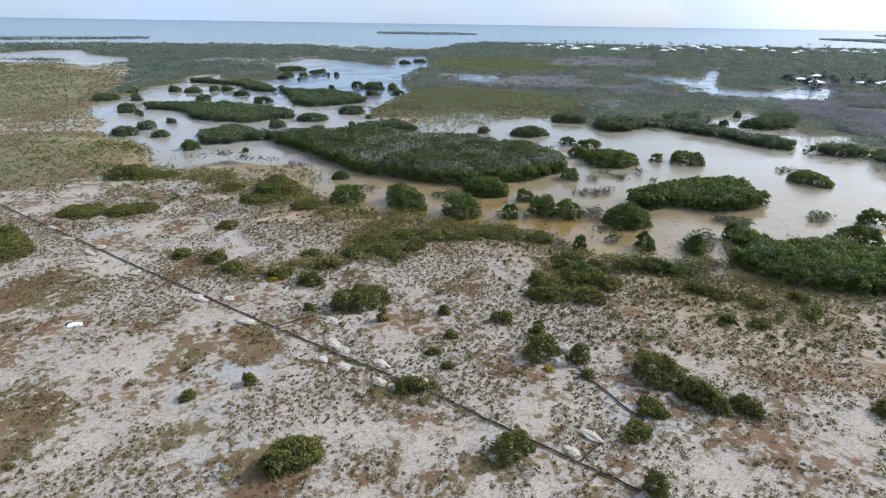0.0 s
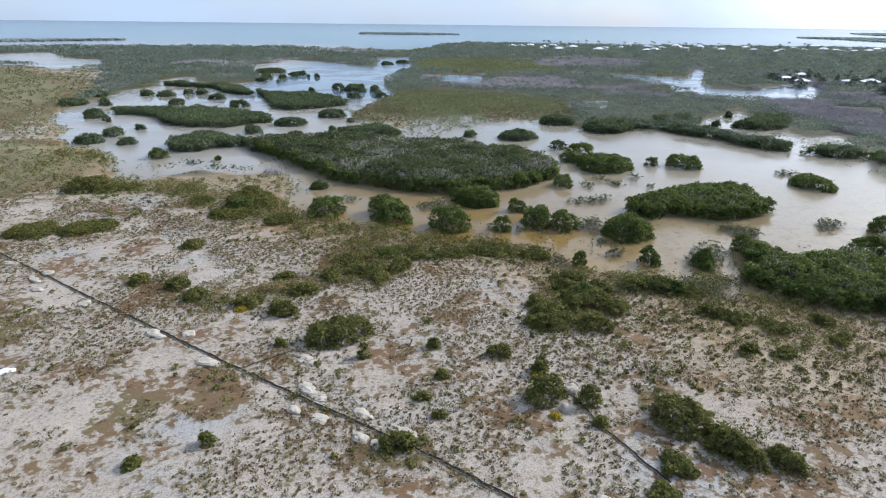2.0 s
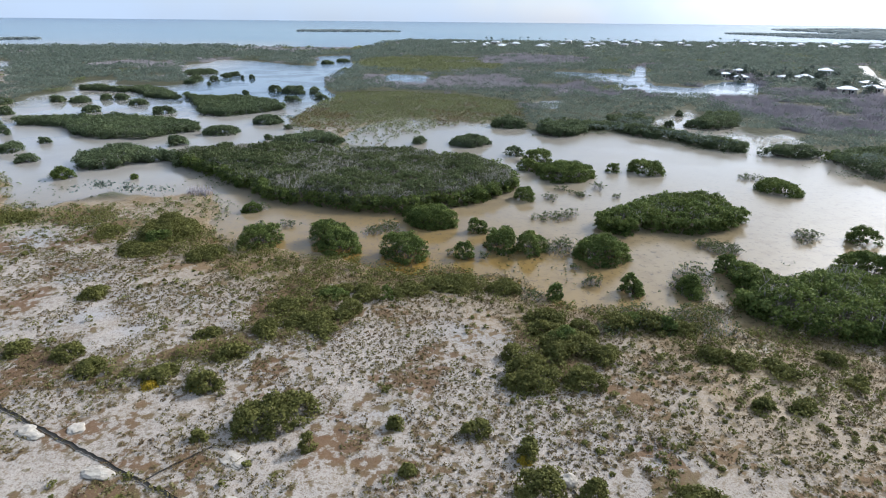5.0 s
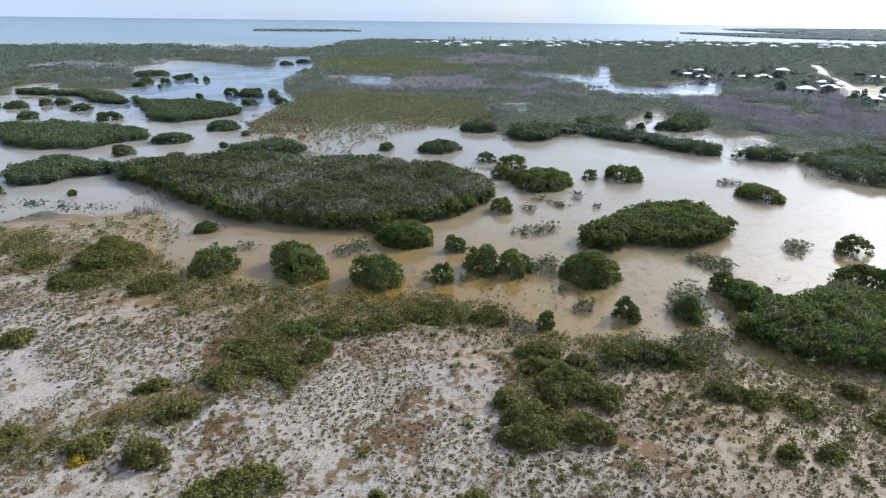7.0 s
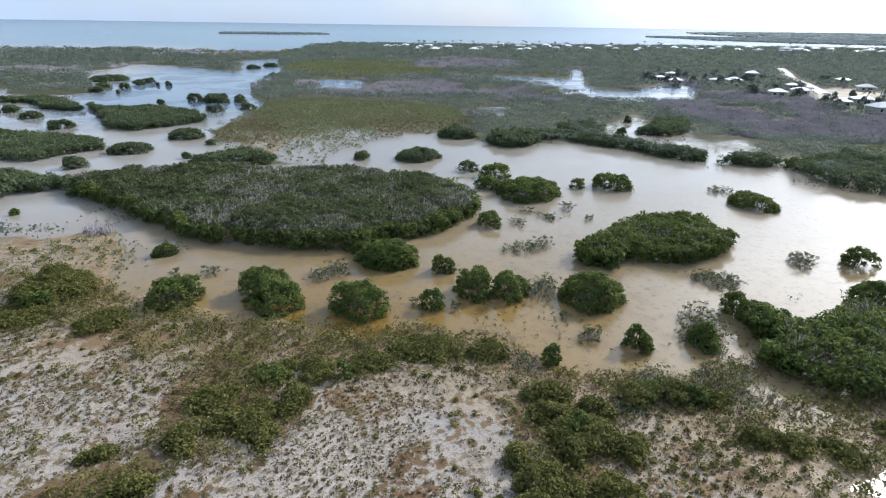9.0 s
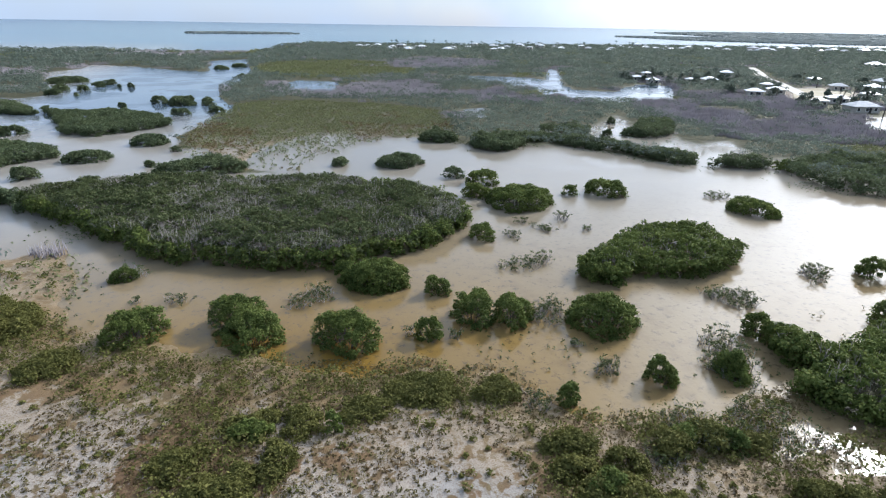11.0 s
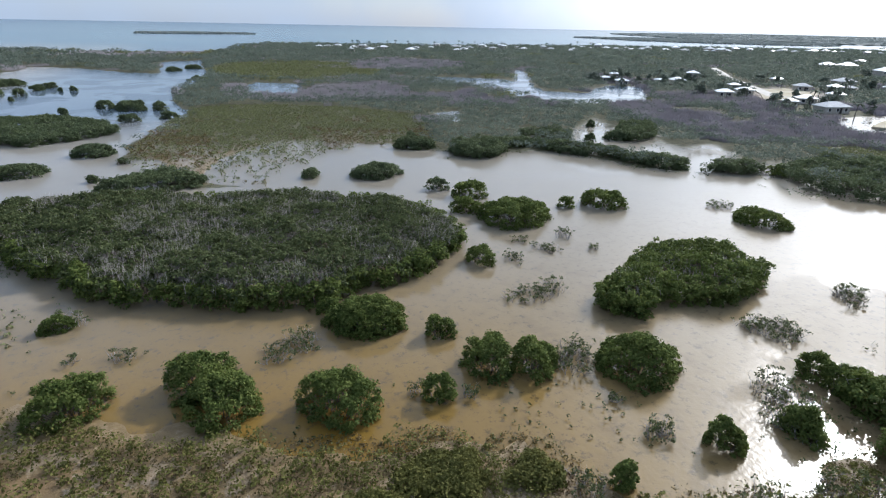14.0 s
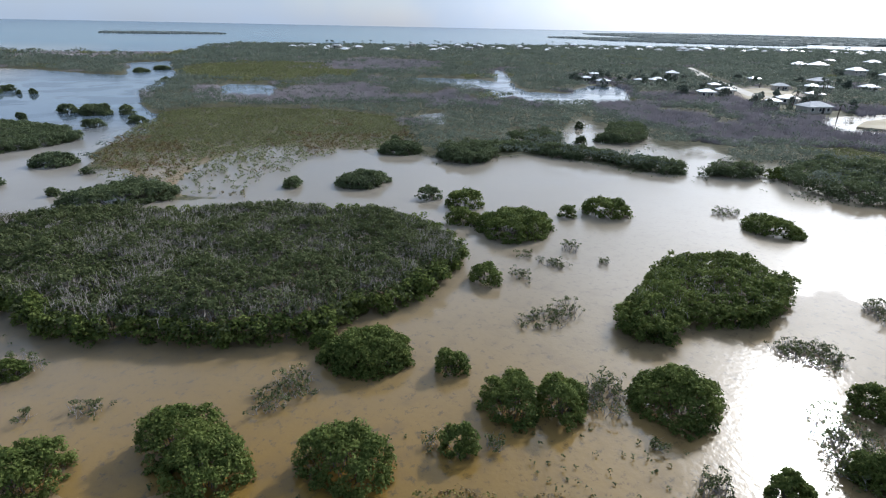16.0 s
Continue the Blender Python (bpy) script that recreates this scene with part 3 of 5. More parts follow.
PUDDLE = [
    (34.6, 56.1), (37.1, 56.5), (40.6, 55.8), (38.2, 52.8), (33.2, 53.5),
]
PUDDLE_B = [
    (34.6, 64.6), (37.9, 64.5), (42.3, 64.2), (39.9, 61), (33.5, 61),
]
WET_FLAT = [
    (34.1, 67.5), (37.9, 68), (40.6, 66.1), (40.5, 64), (36, 63), (31, 63.8), (31.1, 65.9),
]
MARSH_WATER = [
    (-0.6, 160), (-8.8, 161.1), (-7, 179.2), (4.2, 198.4), (17.9, 201), (28.1, 189.9), (19, 178.2), (7.8, 165),
]
COAST = [
    (-1500, 520), (-700, 560), (-454.8, 597.7), (-366, 645.1), (-185.3, 665.7), (-94, 654.4), (0.4, 658.2),
    (17.1, 788.5), (54.1, 863.8), (177.6, 823.6), (581.7, 802.9), (796, 736.2), (1000, 680), (1100, 500),
    (1500, 300),
]
OPEN_GROUND = [
    (-260, 290), (-293.2, 381.2), (-248.1, 380.4), (-194.9, 353.7), (-152.5, 269.2), (-129.3, 212.9),
    (-102.6, 171.1), (-83.6, 142.4), (-71.7, 132.4), (-62.1, 116.3), (-54.5, 112.9), (-28.7, 116.4), (-24.6, 96),
    (-18.2, 91.7), (-3.2, 84.2), (8.4, 80.5), (15.1, 78.4), (21.6, 70.4), (31.7, 68.1), (38.7, 69.5),
    (35.3, 63.2), (48.9, 59.4), (110, 40), (200, 20), (200, -80), (-260, -80),
]
MARSH = [
    (-27.5, 199.4), (-20.6, 225), (-12, 263.9), (9.4, 268.8), (34.6, 256.2), (55.4, 232.1), (46, 186.8),
    (26.5, 189), (17.2, 181.6), (1.2, 159.3), (-9.7, 160.7), (-20.3, 181.4),
]
GREY = [
    (192.7, 199.1, 71.8, 69.5, -54, 0.1), (36.3, 313.7, 43.7, 41.8, -9, 2), (-81.2, 650, 71.6, 75.4, 8, 0.1),
    (113, 269.1, 29.4, 33, -29, 0.1), (127.8, 471.7, 50.8, 75.4, -18, 0.1),
]
OLIVE = [
    (42.5, 425.6, 52.2, 71.6, -7, 0.1), (-46.9, 630.7, 39.6, 72.1, 4, 0.1),
]
SEA_KEYS = [
    (-56.6, 1459.7, 120.3, 78, 2, 3), (1121.6, 1188.4, 300.2, 226.9, -45, 3),
    (2450.4, 1622.8, 911.7, 1234, -57, 4),
]
KEYS_W = [
    (-545.8, 785.8, 136, 27.8, 35, 3), (-49.7, 1400.8, 121.8, 28.8, 2, 3), (-170.9, 685.8, 19.3, 14.3, 14, 3),
]
DITCH = [
    (-78.8, 91.3), (-57.9, 77.2), (-33.3, 60.6), (-13.7, 47.6), (-4.5, 41.8), (1, 38.2), (7.4, 33.4),
    (10.4, 31.4), (13.9, 28.9),
]
SIDE_DITCH = [
    (-17.5, 50), (-15.6, 51.5), (-13.5, 53),
]
SIDE_DITCH_B = [
    (16.5, 36.2), (15.6, 37.7), (13.5, 41.7), (12, 45.9),
]
SIDE_DITCH_C = [
    (10.2, 31.5), (12.5, 33.8),
]
MOUNDS = [
    (-47.9, 68.9), (-47.5, 70.9), (-46, 66.3), (-59.3, 78.3), (-54.1, 73.9), (-20.8, 51.2), (-9.7, 46.1),
    (-5.6, 43.7), (-9, 43.2), (-2.3, 41.6), (-5.5, 40.9), (-10.7, 47), (-38.6, 62.9), (-28.1, 56.4),
    (-11.3, 44.3), (-4, 40.1), (-24.5, 56.3), (-21, 51.4), (-27.4, 55.8), (9.9, 32.8), (11.8, 34.4),
    (-11.6, 51.5),
]
HOUSES = [
    (198.9, 323.5, 4.4), (222, 346.5, 5.6), (196.6, 305.7, 7.4), (221.5, 306, 3.7), (231.9, 303.7, 9.5),
    (253.3, 315.1, 8), (210.9, 250.3, 8.9), (243.4, 275.4, 3.9), (228, 254.7, 9.4), (300.4, 298.2, 7.2),
    (275.7, 262.3, 9.2), (211.1, 216.5, 5.2), (227.3, 222.4, 9.2), (212.7, 200.4, 13.9), (256, 230.1, 8.3),
    (290.8, 256, 8), (293, 250.3, 7.9), (329.7, 278.6, 13.3), (321.1, 245.9, 10.3), (410.7, 309.1, 14.4),
    (489.8, 389, 17), (477.2, 397.3, 15.7), (575.2, 435.4, 11.6), (597.7, 409.1, 17), (387.8, 272.2, 17),
]
ROAD = [
    (358.8, 405), (324.3, 362.5), (292.4, 325.4), (276.3, 300.2), (257.3, 274.2), (235.9, 244.9), (245.9, 233.8),
]
LOT = [
    (253.9, 269.5), (276.4, 272.6), (274.4, 251.8), (241.7, 230.7), (216.5, 233.3),
]
LOT_B = [
    (191.2, 170.9), (206.7, 177.7), (250.9, 181.9), (200.5, 155.7),
]
FARROW = [
    (107, 711), (210, 687), (349, 676), (496, 693), (660, 620), (899, 571),
]
DEBRIS = [
    (-38.4, 50),
]

# ---- fields over the plan ----
def lattice(seed):
    return np.random.RandomState(seed).rand(256, 256)


def value_noise(x, y, size, seed=1, octaves=3):
    total, amp, norm = np.zeros_like(x, dtype=float), 1.0, 0.0
    for o in range(octaves):
        g = lattice(seed + o)
        u, v = x / size * 2 ** o + 31.7 * o, y / size * 2 ** o + 11.3 * o
        i, j = np.floor(u).astype(int), np.floor(v).astype(int)
        fu, fv = u - i, v - j
        fu, fv = fu * fu * (3 - 2 * fu), fv * fv * (3 - 2 * fv)
        i0, i1, j0, j1 = i % 256, (i + 1) % 256, j % 256, (j + 1) % 256
        total += amp * ((g[i0, j0] * (1 - fu) + g[i1, j0] * fu) * (1 - fv) + (g[i0, j1] * (1 - fu) + g[i1, j1] * fu) * fv)
        norm += amp
        amp *= 0.5
    return total / norm


def inside_by(poly, x, y):
    """How many metres inside the polygon (negative outside)."""
    p = np.array(poly, float)
    q = np.roll(p, -1, axis=0)
    best, odd = np.full(x.shape, 1e9), np.zeros(x.shape, bool)
    for (ax, ay), (bx, by) in zip(p, q):
        dx, dy = bx - ax, by - ay
        k = np.clip(((x - ax) * dx + (y - ay) * dy) / (dx * dx + dy * dy + 1e-9), 0, 1)
        best = np.minimum(best, (x - ax - k * dx) ** 2 + (y - ay - k * dy) ** 2)
        if ay != by:
            odd ^= ((ay > y) != (by > y)) & (x < dx * (y - ay) / dy + ax)
    best = np.sqrt(best)
    return np.where(odd, best, -best)


def in_ellipse(e, x, y):
    """1 at the middle, 0 on the rim, negative outside."""
    a = radians(e[4])
    dx, dy = x - e[0], y - e[1]
    u, v = dx * math.cos(a) + dy * math.sin(a), -dx * math.sin(a) + dy * math.cos(a)
    return 1 - np.sqrt((u / e[2]) ** 2 + (v / e[3]) ** 2)


def rim_noise(x, y, size, seed):
    return value_noise(x, y, size, seed) - 0.5


LAND_POLY = COAST + [(1500, -200), (-1500, -200)]
BASINS = [LAGOON, WEST_WATER, THICKET_BAY, CHANNEL, POND_A, POND_B, POND_C, POND_D, CANAL, WEST_POND]
PUDDLES = [PUDDLE, PUDDLE_B, WET_FLAT]
STANDS = [BIG_ISLAND, OVAL_ISLAND, SHORE_THICKET, CHANNEL_ISLE, BLUE_ISLE, TAIL_ISLE, NORTH_BANK, FAR_SPIT, FAR_SPIT_END]


def water_depth(x, y):
    """Metres inside open water (negative on land)."""
    far = np.clip((y - 150) / 150, 0, 1)
    wx = x + rim_noise(x, y, 14, 5) * (6 - 2 * far)
    wy = y + rim_noise(x, y, 14, 9) * (6 + 4 * far)
    d = -inside_by(LAND_POLY, wx, wy)
    for poly in BASINS + PUDDLES + [MARSH_WATER]:
        d = np.maximum(d, inside_by(poly, wx, wy))
    # basins far off reach in under the woods' near rim
    for step in (0.035, 0.075):
        sx, sy = wx * (1 + step), wy + (wy - 40) * step
        for poly in BASINS[3:]:
            d = np.maximum(d, inside_by(poly, sx, sy))
    return d


def zone_value(zones, x, y):
    v = np.zeros_like(x, dtype=float)
    for e in zones:
        v = np.maximum(v, np.clip(in_ellipse(e, x, y) * 2.2, 0, 1))
    return v


def belt_value(x, y):
    """1 along the middle of a shrub belt, 0 outside."""
    v = np.zeros_like(x, dtype=float)
    for wide, *line in BELTS:
        for (ax, ay), (bx, by) in zip(line[:-1], line[1:]):
            k = np.clip(((x - ax) * (bx - ax) + (y - ay) * (by - ay)) / ((bx - ax) ** 2 + (by - ay) ** 2), 0, 1)
            d = np.hypot(x - ax - k * (bx - ax), y - ay - k * (by - ay)) / wide
            v = np.maximum(v, np.clip(1.45 - d, 0, 1))
    return v


def is_open(x, y):
    return inside_by(OPEN_GROUND, x + rim_noise(x, y, 12, 3) * 6, y + rim_noise(x, y, 12, 4) * 6)


def ground_height(x, y):
    d = water_depth(x, y)
    z = np.clip(-d * 0.035, -0.5, 0.16) + (value_noise(x, y, 3.5, 21) - 0.5) * 0.16
    return np.where(y > 600, np.where(d > 0, -0.6, z), z)


def cover_value(x, y):
    g = zone_value(ZONES, x, y) * 0.75 + zone_value(ZONES_LEFT, x, y) * 0.85
    g = np.maximum(g, zone_value(HERB, x, y) * 0.6)
    shore = inside_by(OPEN_GROUND, x, y)
    g = np.maximum(g, np.clip(1.15 - np.abs(shore) / 9, 0, 1) * (x > -60) * (y > 55) * 0.75)
    return np.clip(g, 0, 1)


# ---- meshes out of arrays ----
def mesh_of(name, verts, faces, mat, parent=None, smooth=False):
    """verts (n, 3), faces (m, 3 or 4); one mesh object."""
    me = bpy.data.meshes.new(name)
    verts, faces = np.asarray(verts, np.float32), np.asarray(faces, np.int32)
    k = faces.shape[1]
    me.vertices.add(len(verts))
    me.vertices.foreach_set("co", verts.ravel())
    me.loops.add(faces.size)
    me.loops.foreach_set("vertex_index", faces.ravel())
    me.polygons.add(len(faces))
    me.polygons.foreach_set("loop_start", np.arange(0, faces.size, k, dtype=np.int32))
    if smooth:
        me.polygons.foreach_set("use_smooth", np.ones(len(faces), bool))
    me.update(calc_edges=True)
    me.materials.append(mat)
    ob = new(name, me)
    if parent:
        ob.parent = parent
    return ob


def part(name, bm, mat, parent, label=""):
    me = bpy.data.meshes.new(name)
    bm.to_mesh(me)
    bm.free()
    me.materials.append(mat)
    ob = new(name, me)
    ob.parent = parent
    return tagged(ob, label)


def leaf_arrays(centres, outward, size, rng):
    """One tilted diamond for each centre."""
    n = len(centres)
    normal = rng.normal(size=(n, 3)) * 0.55 + outward * 0.7 + np.array([0, 0, 0.45])
    normal /= np.linalg.norm(normal, axis=1)[:, None] + 1e-9
    u = np.cross(normal, rng.normal(size=(n, 3)))
    u /= np.linalg.norm(u, axis=1)[:, None] + 1e-9
    v = np.cross(normal, u)
    s = (np.asarray(size) * rng.uniform(0.6, 1.3, n))[:, None]
    bend = normal * s * 0.18
    verts = np.stack([centres - u * s, centres - v * s * 0.62 + bend, centres + u * s, centres + v * s * 0.62 + bend], 1).reshape(-1, 3)
    return verts, np.arange(4 * n).reshape(-1, 4)


def lobe_leaves(lobes, per, size, rng, squash=0.8):
    """Leaves over lobes (x, y, z, r): mostly the upper and outer sides."""
    lobes = np.asarray(lobes, float)
    k = np.repeat(np.arange(len(lobes)), per)
    d = rng.normal(size=(len(k), 3))
    d /= np.linalg.norm(d, axis=1)[:, None]
    d[:, 2] = np.where(d[:, 2] < -0.35, -d[:, 2], d[:, 2])
    r = lobes[k, 3] * rng.uniform(0.55, 1.2, len(k))
    c = lobes[k, :3] + d * r[:, None] * np.array([1, 1, squash])
    c[:, 2] = np.maximum(c[:, 2], 0.05)
    return leaf_arrays(c, d, size, rng)


def twig_arrays(base, tip, width):
    """A three-sided spike from each base to its tip."""
    n = len(base)
    axis = tip - base
    axis = axis / (np.linalg.norm(axis, axis=1)[:, None] + 1e-9)
    u = np.cross(axis, np.array([0.31, 0.83, 0.47]))
    u /= np.linalg.norm(u, axis=1)[:, None] + 1e-9
    v = np.cross(axis, u)
    w = np.broadcast_to(np.asarray(width, float), (n,))[:, None]
    verts = np.stack([base + u * w, base - u * w * 0.5 + v * w * 0.87, base - u * w * 0.5 - v * w * 0.87, tip], 1).reshape(-1, 3)
    i = np.arange(n)[:, None] * 4
    faces = np.concatenate([i + np.array([0, 1, 3]), i + np.array([1, 2, 3]), i + np.array([2, 0, 3])])
    return verts, faces


def ellipse_points(e, n, rng, power=0.5):
    """n points (x, y) in a rough-edged ellipse, and how far out each lies (0 to 1)."""
    a, r = rng.uniform(0, 2 * np.pi, n), rng.uniform(0, 1, n) ** power
    ph = rng.uniform(0, 6.28, 3)
    edge = 1 + 0.1 * np.sin(2 * a + ph[0]) + 0.08 * np.sin(3 * a + ph[1]) + 0.06 * np.sin(5 * a + ph[2])
    u, v, t = e[2] * r * np.cos(a) * edge, e[3] * r * np.sin(a) * edge, radians(e[4])
    return np.stack([e[0] + u * math.cos(t) - v * math.sin(t), e[1] + u * math.sin(t) + v * math.cos(t)], 1), r


# ---- ground, one sheet out to the horizon ----
def spaced(fine_from, fine_to, step, grow, end_low, end_high):
    mid = list(np.arange(fine_from, fine_to, step))
    up, s = [fine_to], step
    while up[-1] < end_high:
        s *= grow
        up.append(up[-1] + s)
    down, s = [fine_from], step
    while down[-1] > end_low:
        s *= grow
        down.append(down[-1] - s)
    return np.array(down[:0:-1] + mid + up)


def build_ground():
    xs, ys = spaced(-70, 110, 0.75, 1.035, -5200, 5200), spaced(20, 165, 0.75, 1.028, -300, 5400)
    gx, gy = np.meshgrid(xs, ys)
    x, y = gx.ravel(), gy.ravel()
    z = ground_height(x, y)
    nx, ny = len(xs), len(ys)
    i = (np.arange(ny - 1)[:, None] * nx + np.arange(nx - 1)[None, :]).ravel()
    ob = mesh_of("ground", np.stack([x, y, z], 1), np.stack([i, i + 1, i + nx + 1, i + nx], 1), GROUND, None, True)
    inland = np.clip((-is_open(x, y) - 5) / 4, 0, 1)
    marsh = np.clip(inside_by(MARSH, x, y) / 4, 0, 1) * (1 - 0.9 * np.clip((y - 170) / 40, 0, 1))
    wood = inland * (1 - marsh)
    for e in FAR_ISLANDS:
        wood = np.maximum(wood, np.clip(in_ellipse(e, x, y) * 6, 0, 1))
    for poly in STANDS:
        wood = np.maximum(wood, np.clip(inside_by(poly, x, y), 0, 1))
    for poly in (LOT, LOT_B):
        wood = np.where(inside_by(poly, x, y) > -6, 0, wood)
    depth = water_depth(x, y)
    wet = np.maximum(np.clip(1 - z / 0.13, 0, 1), 0.8 * np.clip(1.1 + depth / 15, 0, 1) * (y < 145))
    for name, values in (("cover", zone_value(HERB, x, y) * 0.7 + zone_value(ZONES, x, y) * 0.12 + 0.55 * belt_value(x, y) + 1.4 * zone_value(ZONES_LEFT[:2], x, y)), ("wet", wet), ("wood", wood)):
        at = ob.data.attributes.new(name, "FLOAT", "POINT")
        at.data.foreach_set("value", values.astype(np.float32))
    tagged(ob, "pale marl flats with brown herb mats and muddy shores", "ground", kind="structure")


build_ground()
E9 = 6000
sheet = mesh_of("water", [(-E9, -400, 0), (E9, -400, 0), (E9, E9, 0), (-E9, E9, 0)], [(0, 1, 2, 3)], WATER)
tagged(sheet, "shallow silty brown lagoon water running out to the sea", "water", kind="structure")


# ---- mangroves ----
def bush_arrays(e, rng, per, size, lobe_r):
    """A clump of several rounded crowns grown into one another, leafy down to the ground."""
    x, y, rx, ry, rot, h = e
    area = math.pi * rx * ry
    k = int(np.clip(2 + area / 5, 2, 8))
    a, out = rng.uniform(0, 6.28) + np.arange(k) * 2.4, rng.uniform(0.3, 0.62, k)
    crowns = np.stack([out * np.cos(a), out * np.sin(a), rng.uniform(0.4, 0.62, k), h * rng.uniform(0.72, 1.05, k)], 1)
    crowns[0] = (rng.uniform(-0.12, 0.12), rng.uniform(-0.12, 0.12), 0.66, h)
    n = int(np.clip(area * 2.1 / lobe_r ** 2, 44, 900))
    p = rng.uniform(-1.12, 1.12, (n * 2, 2))
    d = np.hypot(p[:, None, 0] - crowns[None, :, 0], p[:, None, 1] - crowns[None, :, 1]) / crowns[None, :, 2]
    lump = value_noise(p[:, 0] * rx + 50 + 9 * rot, p[:, 1] * ry + 50, max(0.9, 0.45 * min(rx, ry)), 131)
    d = d * (0.73 + 0.54 * lump)[:, None]
    top = (0.76 + 0.48 * value_noise(p[:, 0] * rx + 80 + 5 * rot, p[:, 1] * ry + 20, 0.8 * max(1, lobe_r / 0.45), 137)) * (crowns[None, :, 3] * np.sqrt(np.clip(1 - d ** 2.4, 0, 1))).max(1)
    rim = d.min(1)
    keep = top > 0.05
    p, top, rim = p[keep], top[keep], rim[keep]
    low = rng.uniform(size=len(p)) < 0.62 * np.clip((rim - 0.4) * 2.2, 0, 1)
    r = lobe_r * rng.uniform(0.5, 1.1, len(p))
    z = np.where(low, top * rng.uniform(0.02, 0.75, len(p)), top * rng.uniform(0.86, 1.06, len(p))) - r * 0.4
    t = radians(rot)
    u, v = p[:, 0] * (rx - lobe_r * 0.3), p[:, 1] * (ry - lobe_r * 0.3)
    lobes = np.column_stack([x + u * math.cos(t) - v * math.sin(t), y + u * math.sin(t) + v * math.cos(t), np.maximum(z, r * 0.3), r])
    return lobes, lobe_leaves(lobes, per, size, rng)


def stems_to(lobes, e, rng, share=0.6, width=0.035):
    k = rng.uniform(size=len(lobes)) < share
    tips = lobes[k, :3]
    base = tips.copy()
    base[:, 0] = e[0] + (tips[:, 0] - e[0]) * 0.55
    base[:, 1] = e[1] + (tips[:, 1] - e[1]) * 0.55
    base[:, 2] = -0.12
    return twig_arrays(base, tips, width)


def add_bush(e, seed, leaf, name, label, category, group, per=30, size=0.125):
    rng = np.random.RandomState(seed)
    far = max(1.0, math.hypot(e[0], e[1] - 35) / 75)
    lobe_r = min(0.46, 0.24 + 0.09 * min(e[2], e[3])) * min(far, 1.9)
    thing = new(name)
    thing.location = (e[0], e[1], 0)
    local = (0, 0, max(e[2], 0.6 * e[3]), max(e[3], 0.75 * e[2]), e[4], e[5])
    lobes, (v, f) = bush_arrays(local, rng, int(per / min(far, 1.25)), size * min(far, 2.2), lobe_r)
    tagged(mesh_of("crown", v, f, leaf, thing), kind="stuff")
    v, f = stems_to(lobes, local, rng, 0.25)
    tagged(mesh_of("stem_tangle", v, f, BARK, thing), kind="stuff")
    return tagged(thing, label, category, group)


for i, e in enumerate(LAGOON_BUSHES + LAGOON_BUSHES_A + MID_BUSHES + MID_BUSHES_A + POND_BUSHES + LAND_BUSHES):
    what = "broad rounded green mangrove bush standing in shallow brown water" if e[2] > 2.2 else "small round green mangrove bush standing in shallow water"
    # bushes beyond y 140 take the haze-painted leaf colour
    add_bush(e, 100 + i, MANGROVE_LEAF if e[1] < 140 else HAZED_MANGROVE_LEAF, "mangrove_bush", what, "mangrove", "mangrove bushes in the lagoon")
for i, e in enumerate(SHRUBS_A + SHRUBS_A_A + SHRUBS_B + SHRUBS_B_A + SHRUBS_C + SHRUBS_C_A):
    what = "tall olive-green buttonwood shrub on pale marl" if e[5] > 1.25 else "low spreading olive-green shrub on pale marl"
    add_bush(e, 400 + i, SHRUB_LEAF, "shrub", what, "shrub", "shrubs on the marl flat", 26, 0.115)


def add_sparse(e, seed):
    """A half-bare mangrove: grey twigs with a few leaves."""
    rng = np.random.RandomState(seed)
    thing = new("sparse_mangrove")
    thing.location = (e[0], e[1], 0)
    local = (0, 0, *e[2:])
    n = int(14 + 16 * e[2] * e[3])
    p, r = ellipse_points(local, n, rng)
    base = np.column_stack([p, np.full(n, -0.08)])
    tip = base + np.column_stack([rng.normal(size=(n, 2)) * 0.3, rng.uniform(0.35, 1, n) * e[5]])
    v, f = twig_arrays(base, tip, 0.035)
    side = tip + np.column_stack([rng.normal(size=(n, 2)) * 0.3, rng.uniform(-0.1, 0.2, n)])
    v2, f2 = twig_arrays(base * 0.45 + tip * 0.55, side, 0.025)
    tagged(mesh_of("twig_tangle", np.concatenate([v, v2]), np.concatenate([f, f2 + len(v)]), TWIG, thing), kind="stuff")
    lobes = np.column_stack([tip[::2], np.full(len(tip[::2]), 0.24)])
    v, f = lobe_leaves(lobes, 15, 0.1, rng)
    tagged(mesh_of("leaves", v, f, ISLAND_LEAF, thing), kind="stuff")
    tagged(thing, "half-bare grey mangrove shrub with few leaves in shallow water", "mangrove", "sparse mangroves")


for i, e in enumerate(SPARSE + SPARSE_A + SPARSE_SHORE):
    add_sparse(e, 700 + i)


def stand_lobes(p, edge, high, spacing, seed, rng):
    h = high * (0.62 + 0.36 * edge) * (0.56 + 0.85 * value_noise(p[:, 0], p[:, 1], 4, seed)) * rng.uniform(0.84, 1.08, len(p))
    lr = spacing * rng.uniform(0.45, 0.85, len(p))
    return np.column_stack([p, np.maximum(h - lr * 0.6, 0.3), lr])


def scatter(x0, x1, y0, y1, step, rng):
    gx, gy = np.meshgrid(np.arange(x0, x1, step), np.arange(y0, y1, step))
    x, y = gx.ravel(), gy.ravel()
    return x + rng.uniform(-0.55, 0.55, len(x)) * step, y + rng.uniform(-0.55, 0.55, len(x)) * step


